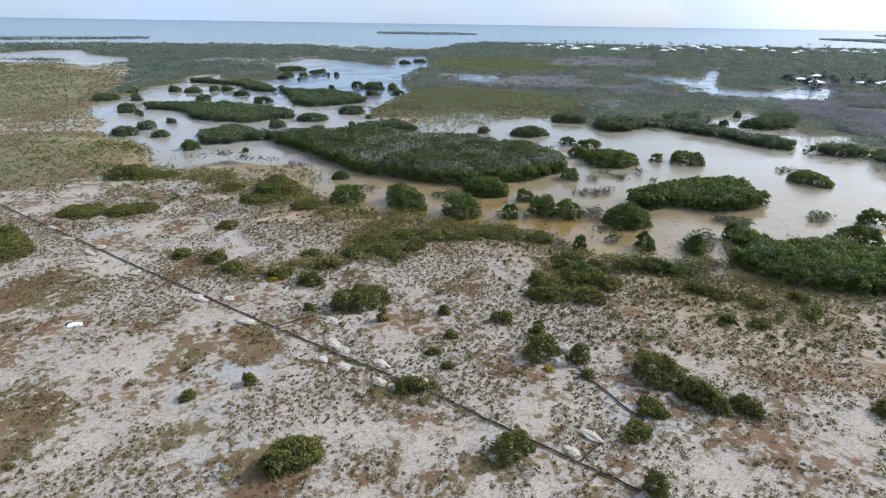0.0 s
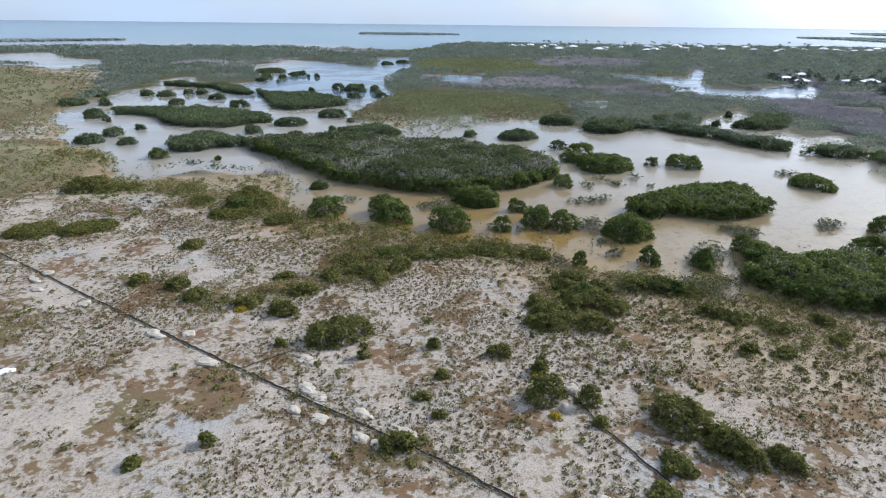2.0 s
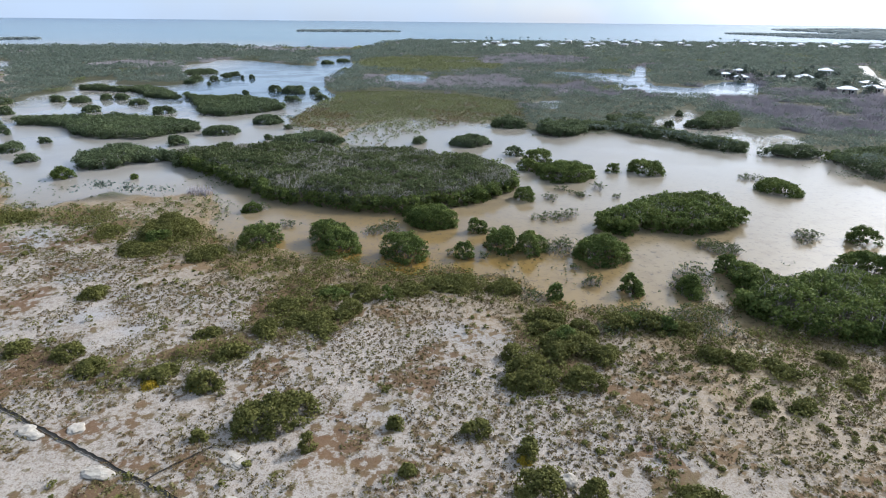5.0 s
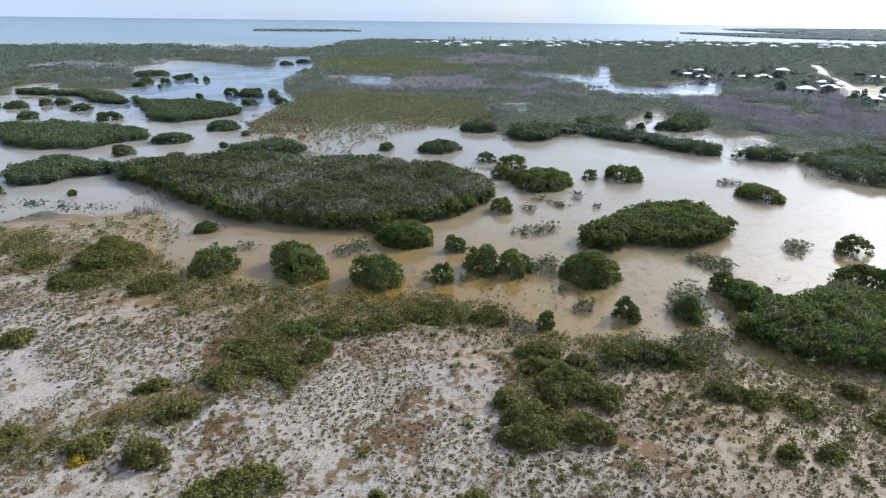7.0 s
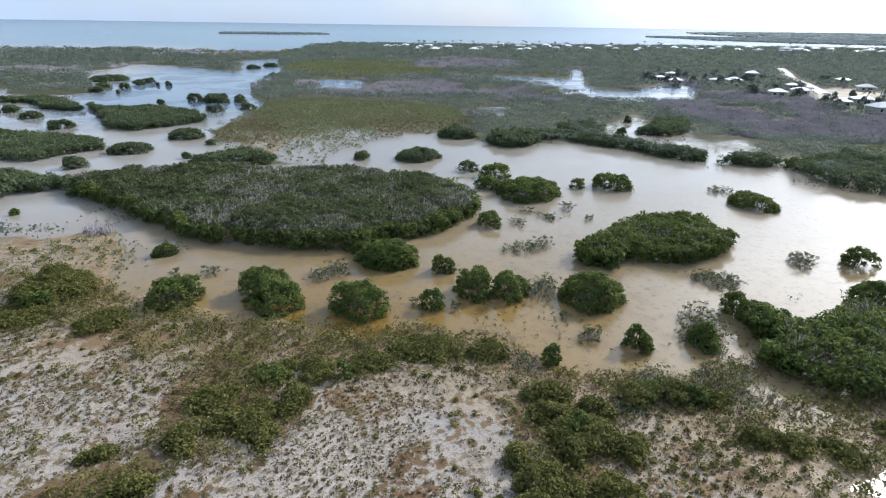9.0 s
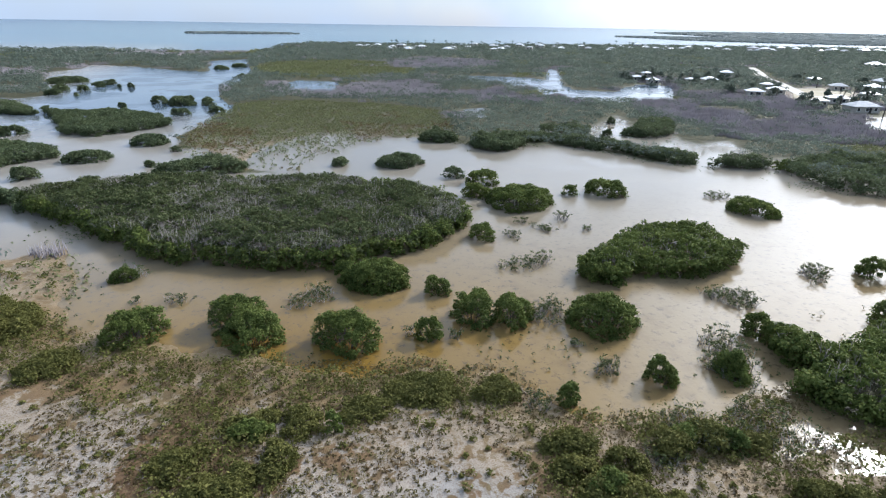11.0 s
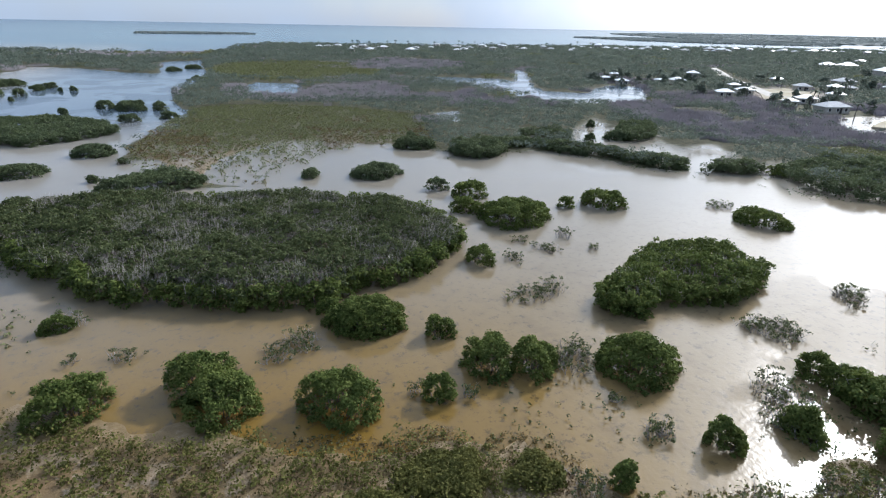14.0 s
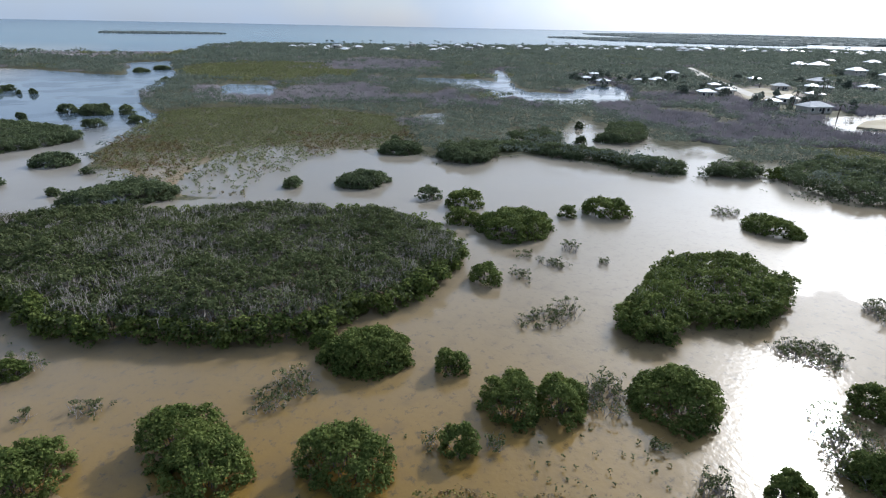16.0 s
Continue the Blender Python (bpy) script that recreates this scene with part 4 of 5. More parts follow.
def add_thicket(name, ellipses, seed, label, leaf, spacing, per, size, twigs, outline=None, high=3.0, rim_leaf=None, bay=None):
    """A closed stand of mangroves on one piece of ground."""
    rng = np.random.RandomState(seed)
    cx, cy = np.mean(outline, axis=0) if outline else ellipses[0][:2]
    thing = new(name)
    thing.location = (cx, cy, 0)
    all_lobes, rims = [], []
    for e in ellipses:
        area = math.pi * e[2] * e[3]
        p, r = ellipse_points((e[0] - cx, e[1] - cy, *e[2:]), int(area / spacing ** 2 * 1.35), rng, 0.5)
        edge = 1 - np.clip((r - 0.86) / 0.14, 0, 1) ** 2
        all_lobes.append(stand_lobes(p, edge, e[5], spacing, seed, rng))
        m = int(2 * math.pi * max(e[2], e[3]) / spacing * 2.4)
        a = rng.uniform(0, 2 * np.pi, m)
        ring = np.stack([e[2] * np.cos(a), e[3] * np.sin(a)], 1) * rng.uniform(0.88, 1.0, m)[:, None]
        t = radians(e[4])
        ring = np.stack([e[0] - cx + ring[:, 0] * math.cos(t) - ring[:, 1] * math.sin(t), e[1] - cy + ring[:, 0] * math.sin(t) + ring[:, 1] * math.cos(t)], 1)
        all_lobes.append(np.column_stack([ring, e[5] * rng.uniform(0.08, 0.55, m), spacing * rng.uniform(0.5, 0.8, m)]))
    if outline:
        o = np.array(outline)
        x, y = scatter(*(o[:, 0].min() - 2, o[:, 0].max() + 2, o[:, 1].min() - 2, o[:, 1].max() + 2), spacing * 0.84, rng)
        wild = 2 if spacing < 1.1 else 5
        d = inside_by(outline, x + rim_noise(x, y, 5, 11) * wild, y + rim_noise(x, y, 5, 12) * wild) - 0.1
        if bay:
            d = np.minimum(d, -inside_by(bay, x + rim_noise(x, y, 4, 15) * 2, y + rim_noise(x, y, 4, 16) * 2))
        p = np.stack([x - cx, y - cy], 1)
        edge = np.clip(d / 2.5, 0, 1)
        keep = d > 0.2
        all_lobes.append(stand_lobes(p[keep], edge[keep], high, spacing, seed, rng))
        rim = (d > 0) & (d < 1.9)
        for _ in range(3):
            q = p[rim] + rng.normal(size=(rim.sum(), 2)) * 0.25
            rims.append(np.column_stack([q, high * rng.uniform(0.02, 0.72, len(q)), spacing * rng.uniform(0.45, 0.75, len(q))]))
        v, f = lobe_leaves(np.concatenate(rims), per, size, rng)
        tagged(mesh_of("rim_foliage", v, f, rim_leaf or MANGROVE_LEAF, thing, False), "brighter green outer foliage", kind="stuff")
    lobes = np.concatenate(all_lobes)
    v, f = lobe_leaves(lobes, per, size, rng)
    tagged(mesh_of("foliage", v, f, leaf, thing), kind="stuff")
    k = rng.uniform(size=len(lobes)) < 0.35
    tips = lobes[k, :3]
    v, f = twig_arrays(tips * np.array([1, 1, 0]) + np.column_stack([rng.normal(size=(len(tips), 2)) * 0.3, np.full(len(tips), -0.15)]), tips, 0.05)
    tagged(mesh_of("stem_tangle", v, f, BARK, thing), kind="stuff")
    if twigs:
        top = lobes[lobes[:, 2] > 0.55 * lobes[:, 2].max()]
        p = top[rng.randint(0, len(top), twigs * 2), :2] + rng.normal(size=(twigs * 2, 2)) * 0.5
        high = high if outline else ellipses[0][5]
        keep = rng.uniform(size=len(p)) < np.clip((value_noise(p[:, 0], p[:, 1], 13, seed + 3) - 0.4) * 4, 0.05, 0.9)
        p = p[keep]
        base = np.column_stack([p, np.full(len(p), high * 0.6)])
        tip = base + np.column_stack([rng.normal(size=(len(p), 2)) * 0.35, high * rng.uniform(0.25, 0.58, len(p))])
        v, f = twig_arrays(base, tip, 0.044)
        side = base * 0.5 + tip * 0.5 + rng.normal(size=base.shape) * np.array([0.4, 0.4, 0.15]) + np.array([0, 0, 0.4])
        v2, f2 = twig_arrays(base * 0.55 + tip * 0.45, side, 0.028)
        tagged(mesh_of("dead_branch_tangle", np.concatenate([v, v2]), np.concatenate([f, f2 + len(v)]), TWIG, thing), kind="stuff")
    return tagged(thing, label, "mangrove island", "mangrove islands")


add_thicket("mangrove_island", [], 21, "large dense mangrove island with grey bare branches on top", ISLAND_LEAF, 1.0, 40, 0.19, 10500, BIG_ISLAND, 3.2)
add_bush(ISLANDS[0], 77, MANGROVE_LEAF, "mangrove_bush", "broad green mangrove bush beside the large island", "mangrove", "mangrove bushes in the lagoon")
add_thicket("mangrove_island", [], 22, "oval green mangrove island rising from glittering water", MANGROVE_LEAF, 0.8, 44, 0.16, 160, OVAL_ISLAND, 3.0)
add_thicket("mangrove_island", [], 23, "dense green mangrove thicket on the muddy shore", MANGROVE_LEAF, 0.85, 42, 0.165, 500, SHORE_THICKET, 3.0, None, THICKET_BAY)
for i, (outline, tall, what) in enumerate(((TAIL_ISLE, 2.5, "low green mangrove island trailing off the large island"), (CHANNEL_ISLE, 2.2, "long flat mangrove island among shallow pale channels"),
                                           (BLUE_ISLE, 2.3, "dense dark mangrove island beside clear blue water"), (NORTH_BANK, 2.2, "ragged mangrove stand on a narrow channel bank"),
                                           (FAR_SPIT, 2.3, "long mangrove spit along the lagoon's far shore"), (FAR_SPIT_END, 2.5, "rounded mangrove clump off the end of a spit"))):
    add_thicket("mangrove_island", [], 30 + i, what, HAZED_MANGROVE_LEAF, 1.15, 34, 0.21, 120, outline, tall, HAZED_MANGROVE_LEAF)
for i, e in enumerate(FAR_ISLANDS):
    add_thicket("mangrove_island", [e], 40 + i, "low green mangrove stand at the lagoon's far shore", HAZED_MANGROVE_LEAF, 1.3, 34, 0.23, 0)


# ---- far mangrove woods, marsh and scrub: too many to count ----
def in_sector(x, y, near, far):
    r, a = np.hypot(x, y - 20), np.degrees(np.arctan2(x, y - 20))
    return (r >= near) & (r < far) & (a > -47) & (a < 68)


def clearings(x, y):
    c = np.zeros(x.shape, bool)
    for poly in (LOT, LOT_B):
        c |= inside_by(poly, x, y) > -3
    for (ax, ay), (bx, by) in zip(ROAD[:-1], ROAD[1:]):
        k = np.clip(((x - ax) * (bx - ax) + (y - ay) * (by - ay)) / ((bx - ax) ** 2 + (by - ay) ** 2), 0, 1)
        c |= np.hypot(x - ax - k * (bx - ax), y - ay - k * (by - ay)) < 5
    for hx, hy, w in HOUSES:
        c |= np.hypot(x - hx, y - hy) < w * 0.85 + 1.5
        c |= np.hypot(x - hx + 5, y - hy + 5) < w * 0.6
    return c


def far_woods():
    sets = {"green": [], "olive": [], "grey": [], "twig": []}
    for k, (near, far, step, per, size, high) in enumerate(((60, 210, 1.7, 22, 0.24, 2.3), (210, 330, 2.3, 21, 0.32, 2.4), (330, 520, 3.4, 17, 0.52, 2.5), (520, 1150, 5.5, 13, 0.9, 2.8))):
        rng = np.random.RandomState(60 + k)
        x, y = scatter(-far, far, -20, far + 20, step, rng)
        keep = in_sector(x, y, near, far)
        x, y = x[keep], y[keep]
        keep = (water_depth(x, y) < -0.4) & (is_open(x, y) < -2) & ~((y < 118) & (x < 75) & (x > -60))
        x, y = x[keep], y[keep]
        keep = ~clearings(x, y)
        x, y = x[keep], y[keep]
        marsh, grey, olive = inside_by(MARSH, x, y) > 0, zone_value(GREY, x, y), zone_value(OLIVE, x, y) > 0
        mix = value_noise(x, y, 28, 71)
        is_grey = (~marsh) & (((grey > 0.12) & (mix < 0.66)) | (mix < 0.3))
        is_olive = (~marsh) & ~is_grey & (olive | (mix > 0.76))
        kind = np.where(is_grey, 2, np.where(is_olive, 1, 0))
        tall = high * (0.2 + 0.75 * value_noise(x, y, 16, 73) + 0.75 * value_noise(x, y, 7, 75)) * rng.uniform(0.8, 1.15, len(x))
        tall = np.where(kind == 1, tall * 0.62, tall)
        for j, name in enumerate(("green", "olive", "grey")):
            m = (kind == j) & ~marsh
            if not m.any():
                continue
            r = step * rng.uniform(0.5, 0.8, m.sum())
            lobes = np.column_stack([x[m], y[m], np.maximum(tall[m] - r * 0.35, 0.3), r])
            if name == "grey":
                n = np.repeat(np.arange(len(lobes)), per + 6)
                base = lobes[n, :3] + rng.normal(size=(len(n), 3)) * np.array([r.mean() * 0.6] * 2 + [0.1])
                base[:, 2] = 0.1
                tip = base + np.column_stack([rng.normal(size=(len(n), 2)) * 0.3 * step * 0.5, lobes[n, 2] * rng.uniform(0.7, 1.1, len(n))])
                sets["twig"].append(twig_arrays(base, tip, 0.05 * step))
                lobes = lobes[rng.uniform(size=len(lobes)) < 0.1]
                lobes[:, 2] *= 0.7
                name = "green"
            sets[name].append(lobe_leaves(lobes, per, size, rng, 0.6))
    for name, key, mat, label in (("mangrove_wood", "green", HAZED_FOREST_LEAF, "wide grey-green mangrove wood around the lagoons, haze in its colour"), ("olive_scrub", "olive", OLIVE_LEAF, "low olive-green mangrove scrub on wet ground"),
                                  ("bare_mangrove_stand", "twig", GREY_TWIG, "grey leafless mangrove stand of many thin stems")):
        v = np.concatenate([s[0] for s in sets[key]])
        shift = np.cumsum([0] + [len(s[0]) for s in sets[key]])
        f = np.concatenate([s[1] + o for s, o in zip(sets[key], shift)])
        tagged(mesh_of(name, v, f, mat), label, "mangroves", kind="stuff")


far_woods()


def marsh_scrub():
    rng = np.random.RandomState(81)
    x, y = scatter(-40, 70, 150, 280, 0.95, rng)
    d = inside_by(MARSH, x + rim_noise(x, y, 9, 6) * 8, y + rim_noise(x, y, 9, 7) * 8)
    back = np.clip((y - 165) / 45, 0, 1)
    keep = (d > -1) & (rng.uniform(size=len(x)) < np.clip((0.24 + 1.0 * back ** 1.5) * np.clip(0.4 + 1.8 * (value_noise(x, y, 7, 83) - 0.25), 0, 1.2), 0, 1))
    x, y = x[keep], y[keep]
    r = rng.uniform(0.35, 0.75, len(x))
    brown = rng.uniform(size=len(x)) < np.clip((value_noise(x, y, 12, 85) - 0.53) * 6, 0.05, 0.8) * np.clip((245 - y) / 30, 0, 1)
    for pick, leaf in ((brown, SCRUB_LEAF), (~brown, OLIVE_LEAF)):
        v, f = lobe_leaves(np.column_stack([x, y, r * 0.7, r])[pick], 17, 0.17, rng)
        tagged(mesh_of("marsh_scrub", v, f, leaf), "low brown mangrove seedlings in a flooded marsh" if leaf is SCRUB_LEAF else "low olive mangrove seedlings in a flooded marsh", "mangroves", kind="stuff")


marsh_scrub()


def low_scrub():
    """Tufts and herb cushions over the open marl."""
    tufts = []
    for k, (x0, x1, y0, y1, step, per, size, r0) in enumerate(((-75, 110, 22, 100, 0.47, 13, 0.085, 0.25), (-200, -20, 90, 210, 1.4, 10, 0.19, 0.48), (-330, -90, 190, 390, 2.7, 9, 0.38, 0.85))):
        rng = np.random.RandomState(90 + k)
        x, y = scatter(x0, x1, y0, y1, step, rng)
        keep = is_open(x, y) > -1.5
        if k == 0:
            keep &= (np.abs(x) < 0.85 * y + 18)
        if k == 1:
            keep &= ~((x > -75) & (y < 100))
        if k == 2:
            keep &= ~((x > -200) & (y < 210))
        x, y = x[keep], y[keep]
        z = ground_height(x, y)
        cov = cover_value(x, y)
        n1, n2 = value_noise(x, y, 2.6, 95), value_noise(x, y, 11, 97)
        chance = np.clip((n1 - 0.42) * 2.6 + (n2 - 0.5) * 3.4 + cov * 0.45 + 0.34 + 0.12 * np.clip((y - 42) / 12, 0, 1), 0.03, 0.95)
        keep = (rng.uniform(size=len(x)) < chance) & (z > -0.06)
        x, y, z, cov = x[keep], y[keep], z[keep], cov[keep]
        r = r0 * np.clip(rng.lognormal(-0.15, 0.45, len(x)), 0.4, 2.4) * (1 + 0.5 * cov)
        v, f = lobe_leaves(np.column_stack([x, y, np.maximum(z, 0) + r * 0.22, r]), per, size, rng, 0.55)
        tufts.append((v, f))
    tagged(mesh_of("low_scrub", *tufts[0], SCRUB_LEAF), "brown and olive tufts of salt-marsh herbs on pale marl", "scrub", kind="stuff")
    for v, f in tufts[1:]:
        tagged(mesh_of("low_scrub", v, f, OLIVE_LEAF), "olive-green tufts of low scrub on wet marl", "scrub", kind="stuff")


low_scrub()


def shrub_belts():
    """Low shrubs that close up into belts along the shore and across the flat."""
    rng = np.random.RandomState(111)
    x, y = scatter(-110, 100, 30, 140, 0.85, rng)
    keep = (is_open(x, y) > -1) & (water_depth(x, y) < 1.0)
    x, y = x[keep], y[keep]
    cov, n1 = cover_value(x, y), value_noise(x, y, 4.5, 113)
    belt = belt_value(x + rim_noise(x, y, 4, 115) * 3, y + rim_noise(x, y, 4, 117) * 3)
    keep = rng.uniform(size=len(x)) < np.clip((n1 - 0.42) * 2.4 * (0.06 + cov * np.clip(1.0 + x / 60, 0.4, 1)) + belt * n1 * 1.3 * np.clip(1.1 + x / 90, 0.55, 1), 0, 0.92)
    # open tufts over the damp flat below the shore thicket
    tuft = (x > 6) & (y > 46) & (y < 72) & (rng.uniform(size=len(x)) < np.clip((value_noise(x, y, 6, 119) - 0.2) * 0.9 * np.clip((x - 6) / 12, 0, 1), 0, 0.5))
    tuft |= (x > -52) & (x < 10) & (y > 68) & (y < 104) & (rng.uniform(size=len(x)) < np.clip((value_noise(x, y, 6, 121) - 0.3) * 0.9, 0, 0.4) * np.clip(1.2 - np.abs(inside_by(OPEN_GROUND, x, y) - 5) / 10, 0, 1))
    keep |= tuft
    x, y = x[keep], y[keep]
    r = np.clip(rng.lognormal(-0.8, 0.42, len(x)), 0.22, 1.05) * (0.8 + 0.35 * cov[keep] + 0.35 * belt[keep]) * np.where(tuft[keep] & (belt[keep] < 0.2), 0.68, 1.0)
    v, f = lobe_leaves(np.column_stack([x, y, r * 0.55 + 0.1, r]), 34, 0.125, rng, 0.8)
    tagged(mesh_of("shrub_belt", v, f, SHRUB_LEAF), "belts of low olive-green shrubs across the marl", "shrubs", kind="stuff")


shrub_belts()


def shallow_seedlings():
    """Loose twigs and seedlings along the muddy edge."""
    rng = np.random.RandomState(99)
    x, y = scatter(-65, 110, 62, 182, 0.8, rng)
    d = water_depth(x, y)
    n = value_noise(x, y, 6, 101)
    keep = (d > -2) & (d < np.where(y > 140, 4, 9)) & ((y < 140) | (x > 40)) & (rng.uniform(size=len(x)) < np.clip((n - 0.44) * 3.2, 0, 0.85) * np.exp(-np.abs(d - 1) / 4))
    x, y = x[keep], y[keep]
    r = rng.uniform(0.12, 0.3, len(x))
    v, f = lobe_leaves(np.column_stack([x, y, r * 0.7, r]), 8, 0.1, rng)
    tagged(mesh_of("mangrove_seedlings", v, f, ISLAND_LEAF), "scattered brown mangrove seedlings in shallow muddy water", "seedlings", kind="stuff")


shallow_seedlings()


# ---- low keys on the horizon ----
def far_key(e, seed):
    rng = np.random.RandomState(seed)
    n = int(min(3000, math.pi * e[2] * e[3] / 20))
    p, r = ellipse_points(e, n, rng)
    wide = max(1.0, 0.25 * math.sqrt(math.pi * e[2] * e[3] / n))
    lobes = np.column_stack([p, e[5] * rng.uniform(0.05, 0.3, n), rng.uniform(1.6, 2.8, n) * wide])
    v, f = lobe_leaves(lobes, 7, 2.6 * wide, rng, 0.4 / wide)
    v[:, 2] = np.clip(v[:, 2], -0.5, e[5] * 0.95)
    # leaf colour already carries the sea haze
    tagged(mesh_of("wooded_key", v, f, HAZED_KEY_LEAF), "low wooded key far out at sea, haze-paled in colour", "island", "keys on the horizon")


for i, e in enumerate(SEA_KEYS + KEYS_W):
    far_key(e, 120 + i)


# ---- ditches and their spoil ----
def add_ditch(points, width, seed, label):
    rng = np.random.RandomState(seed)
    pts = []
    for (ax, ay), (bx, by) in zip(points[:-1], points[1:]):
        n = max(2, int(math.hypot(bx - ax, by - ay) / 0.5))
        pts += [(ax + (bx - ax) * k / n, ay + (by - ay) * k / n) for k in range(n)]
    pts.append(points[-1])
    p = np.array(pts)
    t = np.gradient(p, axis=0)
    t /= np.linalg.norm(t, axis=1)[:, None]
    side = np.stack([-t[:, 1], t[:, 0]], 1)
    p = p + side * (rng.uniform(-1, 1, len(p)) * 0.07)[:, None]
    z = np.maximum(ground_height(p[:, 0], p[:, 1]), 0.02)
    w = width * (0.8 + 0.5 * value_noise(p[:, 0], p[:, 1], 3, 7))
    thing = new("ditch")
    rows = [np.column_stack([p + side * (o * w)[:, None], z + h]) for o, h in ((-0.5, 0.07), (-0.3, 0.03), (0.3, 0.03), (0.5, 0.07))]
    v = np.stack(rows, 1).reshape(-1, 3)
    i = np.arange(len(p) - 1)[:, None] * 4
    mesh_of("peat_bed", v, np.concatenate([i + np.array([k, k + 1, k + 5, k + 4]) for k in range(3)]), DITCH_WATER, thing)
    for s in (-1, 1):
        rows = [np.column_stack([p + side * (s * (o * w + e0))[:, None], z + h]) for o, e0, h in ((0.5, 0, 0.07), (0.5, 0.02, 0.072), (0.5, 0.05, 0.045), (0.5, 0.1, -0.08))]
        v = np.stack(rows, 1).reshape(-1, 3)
        v[:, 2] += rng.uniform(-0.02, 0.02, len(v))
        mesh_of("bank", v, np.concatenate([i + np.array([k, k + 1, k + 5, k + 4]) for k in range(3)]), GROUND, thing, True)
    return tagged(thing, label, "ditch", "ditches")


add_ditch(DITCH, 0.27, 1, "long straight narrow dark ditch cut across the marl")
add_ditch(SIDE_DITCH, 0.17, 2, "thin shallow side ditch branching across pale marl")
add_ditch(SIDE_DITCH_B, 0.22, 3, "short narrow dark ditch between olive shrubs")
add_ditch(SIDE_DITCH_C, 0.18, 4, "short shallow ditch joining the long ditch")


def add_mound(x, y, seed):
    rng = np.random.RandomState(seed)
    rx, ry, h = rng.uniform(0.7, 1.35), rng.uniform(0.4, 0.7), rng.uniform(0.14, 0.26)
    bm = bmesh.new()
    bmesh.ops.create_icosphere(bm, subdivisions=3, radius=1)
    for v in bm.verts:
        k = 1 + 0.3 * noise.noise(v.co * 1.7 + Vector((seed, 0, 0))) + 0.14 * noise.noise(v.co * 5 + Vector((0, seed, 0)))
        v.co = Vector((v.co.x * rx * k, v.co.y * ry * k, max(v.co.z, -0.3) * h * k))
    bm.transform(Matrix.Rotation(radians(-34 + rng.uniform(-20, 20)), 4, "Z"))
    me = bpy.data.meshes.new("spoil_mound")
    bm.to_mesh(me)
    bm.free()
    me.materials.append(LIMESTONE)
    ob = new("spoil_mound", me)
    ob.location = (x, y, float(ground_height(np.array([x]), np.array([y]))[0]) + 0.02)
    tagged(ob, "low pale heap of limestone spoil beside the ditch", "spoil heap", "spoil heaps along the ditch")


for i, (x, y) in enumerate(MOUNDS):
    add_mound(x, y, 200 + i)


def add_boulder(x, y, r, seed):
    bm = bmesh.new()
    bmesh.ops.create_icosphere(bm, subdivisions=3, radius=1)
    for v in bm.verts:
        k = 1 + 0.35 * noise.noise(v.co * 1.4 + Vector((seed, 0, 0))) + 0.12 * noise.noise(v.co * 4 + Vector((0, seed, 0)))
        v.co = Vector((v.co.x * r * k, v.co.y * r * 0.7 * k, max(v.co.z, -0.4) * r * 0.75 * k))
    me = bpy.data.meshes.new("boulder")
    bm.to_mesh(me)
    bm.free()
    me.materials.append(LIMESTONE)
    ob = new("boulder", me)
    ob.location = (x, y, float(ground_height(np.array([x]), np.array([y]))[0]) + 0.1)
    tagged(ob, "pale tan limestone boulder between two dark shrubs", "boulder", "boulders on the flat")


add_boulder(11.9, 46.6, 0.8, 3)
add_boulder(11.1, 44.1, 0.7, 9)


def add_rubble():
    """Loose stones on a scraped patch."""
    rng = np.random.RandomState(55)
    vs, fs, n = [], [], 0
    oct_v = np.array([(1, 0, 0), (0, 1, 0), (-1, 0, 0), (0, -1, 0), (0, 0, 0.8), (0, 0, -0.4)], float)
    oct_f = np.array([(0, 1, 4), (1, 2, 4), (2, 3, 4), (3, 0, 4), (1, 0, 5), (2, 1, 5), (3, 2, 5), (0, 3, 5)])
    for e in RUBBLE:
        p, _ = ellipse_points(e, int(26 * e[2] * e[3]), rng, 0.6)
        z = ground_height(p[:, 0], p[:, 1])
        for (x, y), h in zip(p, z):
            s = 0.05 + 0.11 * rng.uniform() ** 2
            v = oct_v * rng.uniform(0.6, 1.3, (6, 3)) * s
            a = rng.uniform(0, 6.28)
            v = np.column_stack([v[:, 0] * math.cos(a) - v[:, 1] * math.sin(a), v[:, 0] * math.sin(a) + v[:, 1] * math.cos(a), v[:, 2]]) + (x, y, h + 0.02)
            vs.append(v)
            fs.append(oct_f + n)
            n += 6
    tagged(mesh_of("rubble", np.concatenate(vs), np.concatenate(fs), STONE), "loose brown and grey stones on scraped marl", "stones", kind="stuff")


add_rubble()
for i, e in enumerate(YELLOW + YELLOW_B):
    add_bush(e, 950 + i, FLOWER_LEAF, "yellow_shrub", "small shrub with bright yellow leaves on pale marl", "shrub", "yellowing shrubs", 26, 0.09)


# ---- the village behind the woods ----
def box(bm, x, y, z, sx, sy, sz):
    m = Matrix.Translation((x, y, z)) @ Matrix.Diagonal((sx, sy, sz, 1))
    bmesh.ops.create_cube(bm, size=1, matrix=m)


